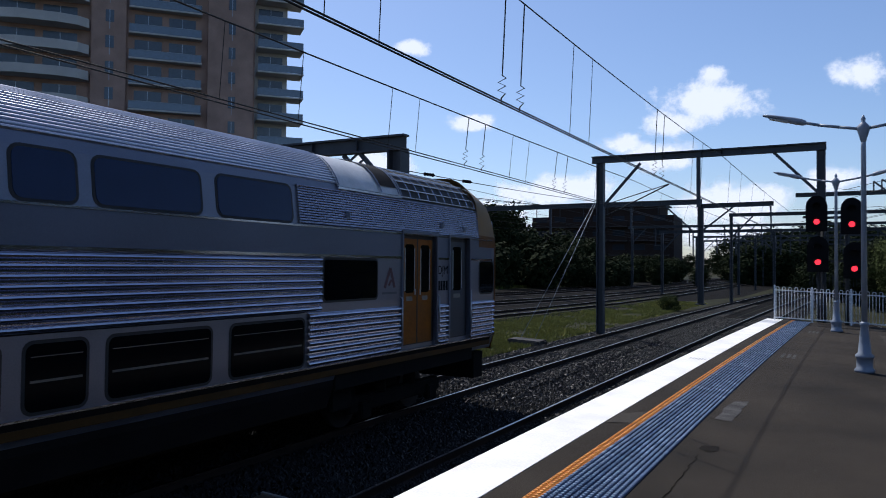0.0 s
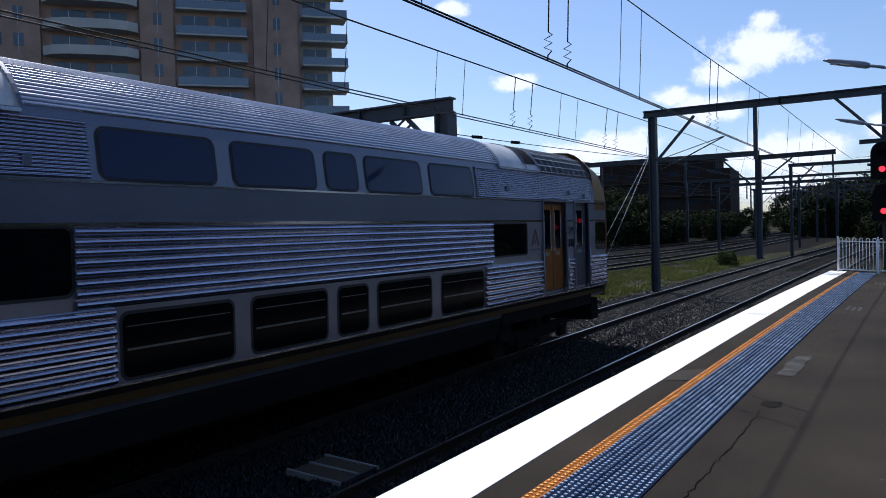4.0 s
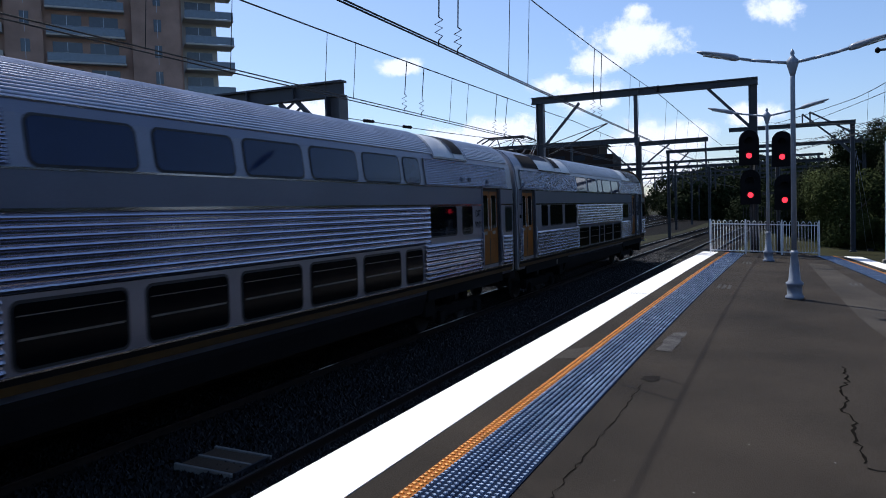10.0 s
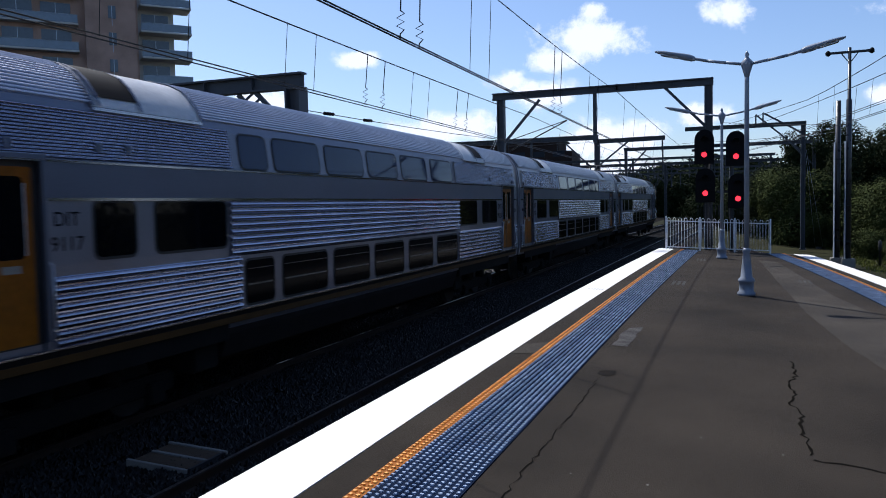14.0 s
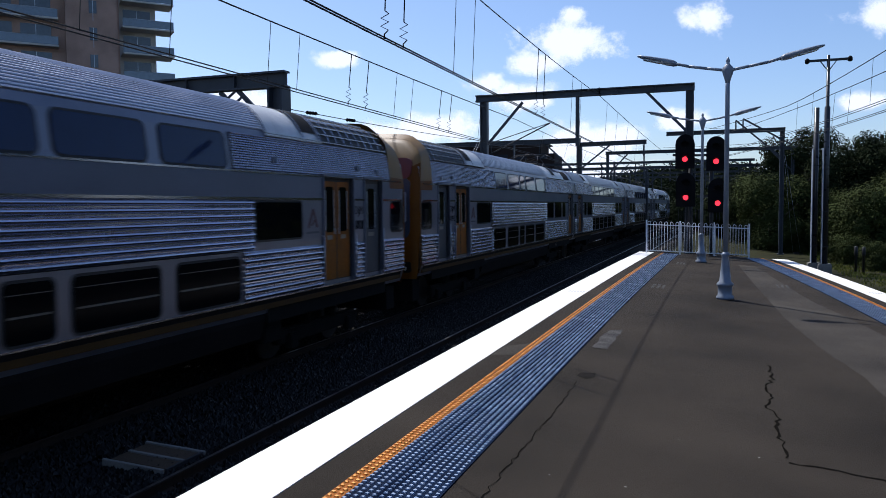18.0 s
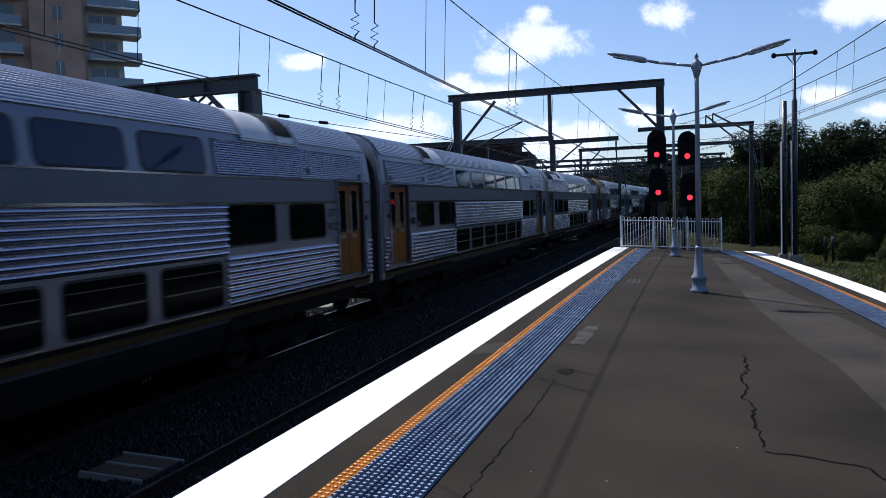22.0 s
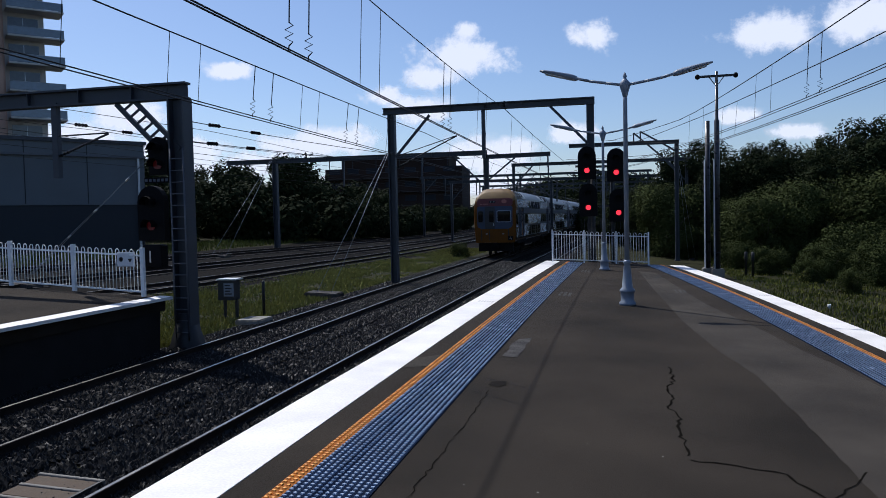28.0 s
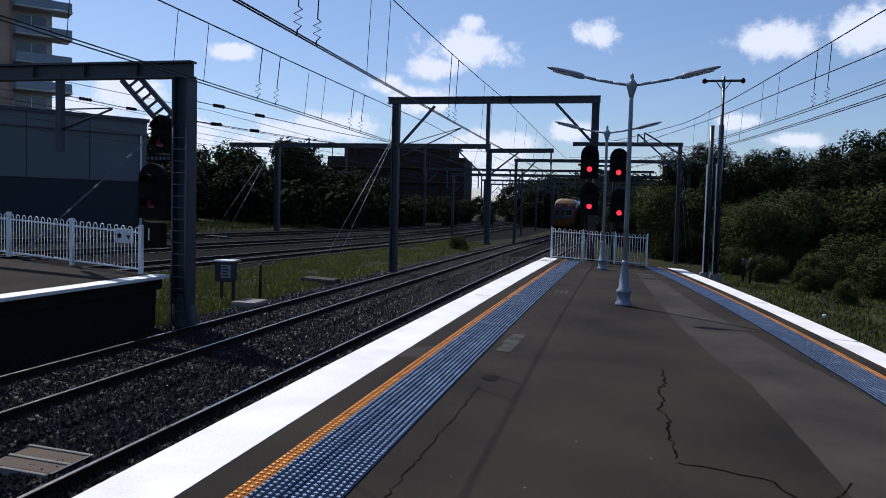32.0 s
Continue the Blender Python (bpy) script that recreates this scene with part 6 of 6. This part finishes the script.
PLANTING = [
    # Trees with y under 30: unseen, added to darken reflections in the train.
    (1, 12.5, 84, 0.9), (0, 19, 26, 1.1), (1, 24, 22, 1.2), (0, 20, 14, 1.15), (2, 25, 8, 1.2), (1, 19.5, 3, 1.1), (0, 22, -6, 1.2), (1, 20, -16, 1.2), (2, 28, 16, 1.3), (3, 9, 76, 1.2),
    (1, 8.4, 70, 0.85), (0, 7.2, 79, 0.85), (1, 5.6, 90, 0.75), (1, 7.5, 86, 0.6), (3, 12, 90, 1.4), (1, 3.5, 96, 0.5), (1, -1, 118, 0.55), (1, 5.5, 108, 0.6), (1, 10, 112, 0.7), (0, 0, 132, 0.6),
    (1, 8, 126, 0.65), (0, -36, 76, 0.85), (2, -33, 82, 0.95), (0, -41, 78, 0.75), (1, -30, 84, 0.8), (2, -37, 90, 1), (1, -44, 82, 0.8), (0, -27, 96, 0.7), (1, -24, 100, 0.47), (0, -21, 112, 0.45),
    (1, -17, 124, 0.41), (2, -13, 140, 0.4), (0, -30, 104, 0.75), (1, -22, 120, 0.45), (1, -47, 72, 0.9), (0, -44, 66, 0.75), (1, -39, 68, 0.7), (1, -34, 72, 0.75), (3, -30, 74, 1.3), (3, -27, 80, 1.3),
    (1, -26, 88, 0.59), (3, -24, 92, 1.12), (1, -23.5, 104, 0.42), (0, -52, 80, 1.1), (1, -58, 90, 1.2), (0, -48, 96, 1.1), (1, -42, 104, 1.2), (0, -36, 112, 0.88), (1, -31, 116, 0.5), (0, -27, 128, 0.5),
    (1, -24, 140, 0.55), (2, -60, 110, 0.98), (1, -50, 125, 1.2), (0, -40, 132, 0.7), (1, -7, 162, 1.0), (0, 2, 150, 0.7), (1, 9, 142, 0.8), (0, -4, 170, 1.2), (1, 4, 180, 1.1), (0, 12, 165, 1.2),
    (2, 18, 150, 1.2), (1, 24, 130, 1.2), (0, 18, 110, 1.1), (1, 14, 98, 1), (2, 22, 95, 1.1), (0, -12, 190, 1.1), (1, -20, 180, 0.66), (0, -55, 277, 0.63), (1, -51, 279, 0.75), (1, -47, 283, 0.82),
    (1, -40, 272, 0.65), (1, -36, 277, 0.82), (1, -31, 279, 1.6), (0, -25, 271, 1.6), (1, -21, 280, 1.9), (0, -17, 281, 1.9), (0, -11, 281, 1.8), (1, -6, 278, 2.2), (1, 0, 281, 2.35), (1, 5, 281, 2.2),
    (0, 9, 270, 2.0), (1, 13, 273, 2.2), (1, 20, 282, 2.1), (1, 24, 278, 2.0), (1, 29, 278, 1.28), (1, 35, 283, 1.63), (1, 40, 279, 1.51), (1, 44, 277, 1.62), (3, -40, 125, 0.54), (1, -37, 134, 0.57),
    (3, -34, 128, 0.46), (1, -31, 131, 0.57), (1, -28, 125, 0.47), (1, -25, 130, 0.58), (1, -12, 152, 1.0), (1, -9.5, 156, 1.1), (0, -8, 158, 0.95), (3, -8.2, 57.8, 0.33), (1, 16.9, 63, 0.86), (0, 19.9, 67, 0.8), (1, 23, 62, 0.95),
    (3, 15.2, 65, 1.3), (3, 18.2, 61, 0.6), (1, 26, 60, 1.1), (1, 24.5, 67, 1.05), (1, 30, 58, 1.2), (1, 14.6, 70, 0.7), (3, 13.4, 71, 1.3), (0, 14.5, 76, 1.12), (2, 17.5, 75, 1.0), (0, 20.5, 76, 1.2),
    (2, 23.2, 72, 1.08), (2, 26.2, 75, 1.25), (0, 29, 72, 1.4), (2, 33, 70, 1.4), (0, 37, 68, 1.4), (1, 35, 62, 1.4), (2, 10.9, 73, 1.05), (3, 10.2, 68, 0.8), (3, 21.4, 58, 0.8), (3, 16.6, 60.5, 0.7),
    (0, 12.6, 79, 1.2), (2, 19.4, 80, 1.1), (3, 24, 57, 1), (3, 13.4, 52, 0.5), (3, 14.8, 47, 0.4), (3, 12.4, 57, 0.55), (3, 16.6, 50, 0.62), (3, 18.6, 46, 0.7), (3, 15.4, 41, 0.36), (3, 21, 50, 0.8), (3, 19.5, 55, 0.95),
    (2, 22.5, 66, 1.02), (1, 14.8, 60, 0.72), (1, 27.5, 55, 0.95),
]
used = set()
rt = random.Random(8)
for kind, x, y, s in PLANTING:
    kind += 4 if y > 80 or x < -20 or (x > 17 and y < 30) else 0
    m = Matrix.Translation((x, y, GROUND - 0.05)) @ Matrix.Rotation(rt.uniform(0, 6.28), 4, "Z") @ Matrix.Diagonal((s * rt.uniform(0.9, 1.15), s * rt.uniform(0.9, 1.15), s, 1))
    if kind not in used:
        used.add(kind)
        TREES[kind].matrix_world = m
    else:
        o = copy_thing(TREES[kind], Matrix())
        o.matrix_basis = m


def grass(name, label, count, place, height, seed, material):
    rnd = random.Random(seed)
    verts, faces = [], []
    for _ in range(count):
        x, y = place(rnd)
        h = height * rnd.uniform(0.4, 1.3)
        a, l = rnd.uniform(0, 6.28), rnd.uniform(0, 0.5) * h
        w = 0.012 + 0.008 * rnd.random() + 0.0004 * y
        dx, dy = math.cos(a), math.sin(a)
        k = len(verts)
        verts += [(x - dy * w, y + dx * w, GROUND), (x + dy * w, y - dx * w, GROUND), (x + dx * l, y + dy * l, GROUND + h)]
        faces.append((k, k + 1, k + 2))
    me = bpy.data.meshes.new(name)
    me.from_pydata(verts, [], faces)
    me.materials.append(material)
    return tagged(new(name, me), label, kind="stuff")


def tuft(r, x0, x1, y0, depth):
    """A place for a blade: dense in patches, thin between them."""
    for _ in range(4):
        x, y = r.uniform(x0, x1), y0 + depth * r.random() ** 1.6
        if noise.noise(Vector((x * 0.5, y * 0.35, 3.0))) > r.uniform(-0.5, 0.15):
            break
    return x, y


grass("grass", "rough green grass between the tracks", 60000, lambda r: tuft(r, -14.5, -7.6, 16.9, 55), 0.12, 4, GRASS)
grass("grass", "tall dry grass on the bank beyond the platform", 48000, lambda r: tuft(r, 10.6, 27.0, 16, 60), 0.15, 6, GRASS_DRY)
grass("grass", "dark rough grass beyond the side lines", 12000, lambda r: (r.uniform(-36, -28), 30 + 90 * r.random()), 0.3, 7, GRASS_DRY)
for k in (0.0, 0.4):
    thing("marker_post", "short dark twin marker post on the grassy bank", "post", bm=lathe([(0.07, GROUND - 0.05), (0.07, GROUND + 1.0), (0.1, GROUND + 1.02), (0.1, GROUND + 1.5), (0.03, GROUND + 1.55)], 8, (11.61 + k, 49.48, 0)), material=STEEL_DARK, group="bank marker posts")


# ---------------------------------------------------------------- buildings
def tower():
    """Brick apartment tower; along its front u runs away from its near corner, v comes out of the wall."""
    ang = math.degrees(math.atan2(-0.75, -0.66))
    root = tagged(new("apartment_tower"), "tall brown brick apartment tower with stacked pale balconies", "apartment building")
    root.matrix_world = Matrix.Translation((-58.0, 74.0, GROUND)) @ pose(0, 0, 0, 0, 0, ang)
    N, H0, ST = 16, 0.8, 3.0
    top = H0 + N * ST
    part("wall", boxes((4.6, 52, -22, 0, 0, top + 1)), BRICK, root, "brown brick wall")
    part("wall", boxes((0.4, 4.6, -16, -1.6, 0, top)), RENDER_CREAM, root, "cream wall behind the corner balconies")
    for u0, u1, d in ((4.9, 10.2, 0.9), (19.3, 23.0, 0.7), (33.5, 39.5, 0.6)):
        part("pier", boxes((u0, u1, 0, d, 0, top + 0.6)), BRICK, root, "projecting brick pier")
    for i in range(N):
        z = H0 + i * ST
        for u0, u1, d, v0 in ((-1.4, 4.3, 0.4, -2.6), (10.9, 19.0, 1.1, 0.0), (40.2, 48.0, 1.6, 0.0)):
            b = part("balcony", bevelled(boxes((u0, u1, v0, d, z, z + 0.22)), 0.03, 1), RENDER_CREAM, root, "pale concrete balcony slab")
            part("balustrade", boxes((u0 + 0.05, u1 - 0.05, d - 0.08, d - 0.05, z + 0.25, z + 1.1), (u0 + 0.05, u0 + 0.08, v0 + 0.1, d - 0.05, z + 0.25, z + 1.1)), BALC_GLASS, b, "bluish glass balustrade")
            bm = bmesh.new()
            tube(bm, (u0 + 0.05, d - 0.06, z + 1.12), (u1 - 0.05, d - 0.06, z + 1.12), 0.03)
            tube(bm, (u0 + 0.06, v0 + 0.1, z + 1.12), (u0 + 0.06, d - 0.06, z + 1.12), 0.03)
            part("handrail", bm, GALV, b)
        # rounded balcony bay
        bm = bmesh.new()
        pts = [(23.2, 0), (23.2, 1.0), (24.2, 1.9), (26.2, 2.4), (30.4, 2.4), (32.2, 1.9), (33.2, 1.0), (33.2, 0)]
        for z0, z1 in ((z, z + 1.05),):
            a = [bm.verts.new((u, v, z0)) for u, v in pts]
            c = [bm.verts.new((u, v, z1)) for u, v in pts]
            bm.faces.new(a[::-1])
            bm.faces.new([bm.verts.new((u, v, z0 + 0.2)) for u, v in pts])
            for k in range(len(pts) - 1):
                bm.faces.new((a[k], a[k + 1], c[k + 1], c[k]))
        part("rounded_balcony", bm, RENDER_CREAM, root, "cream rounded balcony parapet")
        for u0, u1, v in ((1.0, 4.0, -1.55), (11.6, 14.6, 0.06), (15.4, 18.4, 0.06), (24.5, 28.0, 0.06), (28.8, 32.4, 0.06), (41, 44, 0.06), (45, 47.6, 0.06), (35.2, 36.2, 0.66), (37.4, 38.3, 0.66), (7.0, 7.8, 0.96), (20.6, 21.5, 0.76)):
            w = part("window", boxes((u0, u1, v - 0.04, v, z + 0.3 if u1 - u0 > 2 else z + 1.1, z + 2.5)), WIN_GLASS, root)
            part("mullion", boxes(((u0 + u1) / 2 - 0.03, (u0 + u1) / 2 + 0.03, v - 0.04, v + 0.03, z + 0.3, z + 2.5)), GALV, w)
    return root


tower()


def shed():
    root = tagged(new("industrial_building"), "long low grey clad building with a darker lower wall", "building")
    d = Vector((-0.595, -0.804, 0))
    root.matrix_world = Matrix.Translation((-30.4, 50.0, GROUND)) @ pose(0, 0, 0, 0, 0, math.degrees(math.atan2(d.y, d.x)))
    part("wall", boxes((0, 52, -25, 0, 3.6, 8.0)), SHED, root, "grey cladding, paled for haze")
    part("wall", boxes((0.1, 52, -25, -0.1, 0, 3.6)), SHED_DARK, root, "dark lower wall")
    part("parapet", boxes((-0.15, 52, -0.3, 0.15, 8.0, 8.25)), STEEL_GREY, root)
    for u in range(4, 52, 4):
        part("panel_joint", boxes((u - 0.03, u + 0.03, 0, 0.02, 3.7, 8.0)), SHED_DARK, root)
    part("gutter", boxes((0, 52, 0.0, 0.2, 7.0, 7.15)), STEEL_WORN, root)
    part("downpipe", boxes((0.4, 0.55, 0.0, 0.15, 0, 7.0)), GALV, root)
    return root


shed()


def terraces():
    root = tagged(new("apartment_building"), "distant brown brick apartment block with open balconies and roof frames", "apartment building")
    root.matrix_world = Matrix.Translation((-55.5, 150, GROUND)) @ pose(0, 0, 0, 0, 0, 4)
    part("wall", boxes((0, 29, 0, 14, 0, 11.6)), FAR_BRICK, root, "dark brick wall")
    part("wall", boxes((3, 26, 2, 14, 11.6, 14.0)), FAR_BRICK, root, "set-back top storey")
    part("roof", boxes((2.2, 26.8, 1.2, 14.5, 14.0, 14.25)), FAR_SLAB, root)
    for i in range(4):
        z = 0.6 + i * 2.9
        for k in range(7):
            u = 0.8 + k * 4.05
            w = part("window", boxes((u, u + 2.4, -0.05, 0.02, z + 0.4, z + 2.3)), FAR_GLASS, root)
            b = part("balcony", boxes((u - 0.5, u + 3.0, -1.4, 0, z, z + 0.2)), FAR_SLAB, root)
            part("balustrade", boxes((u - 0.5, u + 3.0, -1.4, -1.34, z + 0.2, z + 1.1)), FAR_BRICK, b)
    for k in range(6):
        part("pergola_frame", boxes((1 + k * 5, 1.15 + k * 5, -0.5, -0.35, 11.6, 14.2), (1 + k * 5, 4.5 + k * 5, -0.5, -0.35, 14.05, 14.2)), STEEL_DARK, root)
    return root


terraces()

# parked cars far off, seen as small bright roofs beyond the side lines
for x, y in ((-34, 142), (-31, 146), (10.6, 135.6)):
    c = tagged(new("parked_car"), "distant pale parked car beside the railway", "car", group="parked cars")
    c.matrix_world = Matrix.Translation((x, y, GROUND)) @ pose(0, 0, 0, 0, 0, 70)
    part("body", bevelled(boxes((-2.1, 2.1, -0.85, 0.85, 0.35, 0.9)), 0.15), SIGN_WHITE, c)
    part("cabin", bevelled(boxes((-1.2, 1.0, -0.75, 0.75, 0.9, 1.42)), 0.2), GLASS_DARK, c)
    for u in (-1.3, 1.3):
        for v in (-0.8, 0.8):
            bm = bmesh.new()
            tube(bm, (u, v - 0.1, 0.32), (u, v + 0.1, 0.32), 0.32, n=14)
            part("wheel", bm, RUBBER, c)


# ---------------------------------------------------------------- clouds
def cloud(az, el, w, h):
    """A flat bank of vapour far off: azimuth from +y to the left, elevation, and its angular size, in degrees."""
    R = 2200.0
    a, e = radians(az), radians(el)
    p = Vector((-math.sin(a) * math.cos(e), math.cos(a) * math.cos(e), math.sin(e))) * R + Vector(EYE)
    sx, sy = R * math.tan(radians(w / 2)), R * math.tan(radians(h / 2))
    bm = bmesh.new()
    uv = bm.loops.layers.uv.new("uv")
    f = bm.faces.new([bm.verts.new(q) for q in ((-sx, -sy, 0), (sx, -sy, 0), (sx, sy, 0), (-sx, sy, 0))])
    for l, c in zip(f.loops, ((0, 0), (1, 0), (1, 1), (0, 1))):
        l[uv].uv = c
    me = bpy.data.meshes.new("cloud")
    bm.to_mesh(me)
    bm.free()
    me.materials.append(CLOUD)
    o = new("cloud", me)
    o.matrix_world = look(p, EYE)
    o.matrix_world = o.matrix_world @ pose(0, 0, 0, 0, 180, 0)
    return tagged(o, "white fair-weather cloud", kind="structure")


CLOUDS = []
for c in (
    (10.6, 11.4, 14.83, 5.91),
    (13.2, 9.9, 7.91, 3.76),
    (1.0, 12.9, 6.92, 4.84),
    (-11.2, 12.6, 13.35, 5.91),
    (27.64, 9.61, 6.92, 2.69),
    (10.39, 13.33, 3.96, 2.69),
    (13.91, 7.54, 9.89, 4.84),
    (19.73, 5.14, 12.86, 4.84),
    (34.79, 6.03, 12.86, 5.91),
    (31.00, 3.59, 15.82, 5.91),
    (7.38, 4.49, 10.88, 4.30),
    (-9.24, 7.09, 6.92, 2.69),
    (-13.24, 5.96, 7.91, 2.69),
    (16.50, 8.43, 6.43, 3.22),
    (32.62, 14.87, 6.92, 2.69),
    (-16.67, 13.04, 11.87, 7.52),
    (22.22, 4.58, 14.83, 4.30),
    (37.62, 4.43, 12.86, 4.30),
    (9.07, 4.21, 15.82, 6.99),
    (2.44, 5.91, 8.41, 3.76),
    (25.45, 3.14, 12.86, 4.30),
    (19.59, 1.38, 20.77, 4.30),
    (7.66, 1.73, 20.77, 4.84),
    (-3.89, 1.80, 20.77, 4.30),
    (32.46, 0.49, 20.77, 4.30),
):
    CLOUDS.append(cloud(*c))


# ---------------------------------------------------------------- the slope of the site
def reach(root):
    """The lowest and highest corner of a thing with all its parts."""
    pts = []
    for o in (root, *root.children_recursive):
        if o.type in ("MESH", "CURVE") and o.data:
            m, up = o.matrix_basis, o.parent
            while up:
                m, up = up.matrix_basis @ m, up.parent
            pts += [m @ Vector(q) for q in o.bound_box]
    return [Vector([pick(p[i] for p in pts) for i in range(3)]) for pick in (min, max)]


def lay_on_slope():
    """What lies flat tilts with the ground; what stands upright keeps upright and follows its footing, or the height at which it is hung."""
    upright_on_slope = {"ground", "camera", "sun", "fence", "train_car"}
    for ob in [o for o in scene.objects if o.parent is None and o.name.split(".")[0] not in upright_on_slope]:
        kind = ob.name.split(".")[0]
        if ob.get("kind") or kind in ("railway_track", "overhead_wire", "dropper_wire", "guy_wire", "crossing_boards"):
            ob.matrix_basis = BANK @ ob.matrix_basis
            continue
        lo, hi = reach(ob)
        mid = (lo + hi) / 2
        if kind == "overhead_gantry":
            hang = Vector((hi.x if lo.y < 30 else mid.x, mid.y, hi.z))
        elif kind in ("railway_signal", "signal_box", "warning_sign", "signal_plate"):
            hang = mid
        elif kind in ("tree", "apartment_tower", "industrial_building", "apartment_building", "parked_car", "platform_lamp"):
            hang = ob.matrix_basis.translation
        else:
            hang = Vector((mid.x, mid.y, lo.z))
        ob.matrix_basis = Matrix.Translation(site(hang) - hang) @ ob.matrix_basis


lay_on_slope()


def motions():
    for c, ob in zip(CENTRES, CARS):
        walk(ob, [(t, car_pose(s + c)) for t, s in RUN])
    # the clouds drift slowly to the west
    for ob in CLOUDS:
        here = ob.matrix_basis.copy()
        walk(ob, [(t, Matrix.Translation(EYE) @ Matrix.Rotation(radians(0.075 * (t - 16)), 4, "Z") @ Matrix.Translation(-Vector(EYE)) @ here) for t in (0, 16, 32)])


motions()
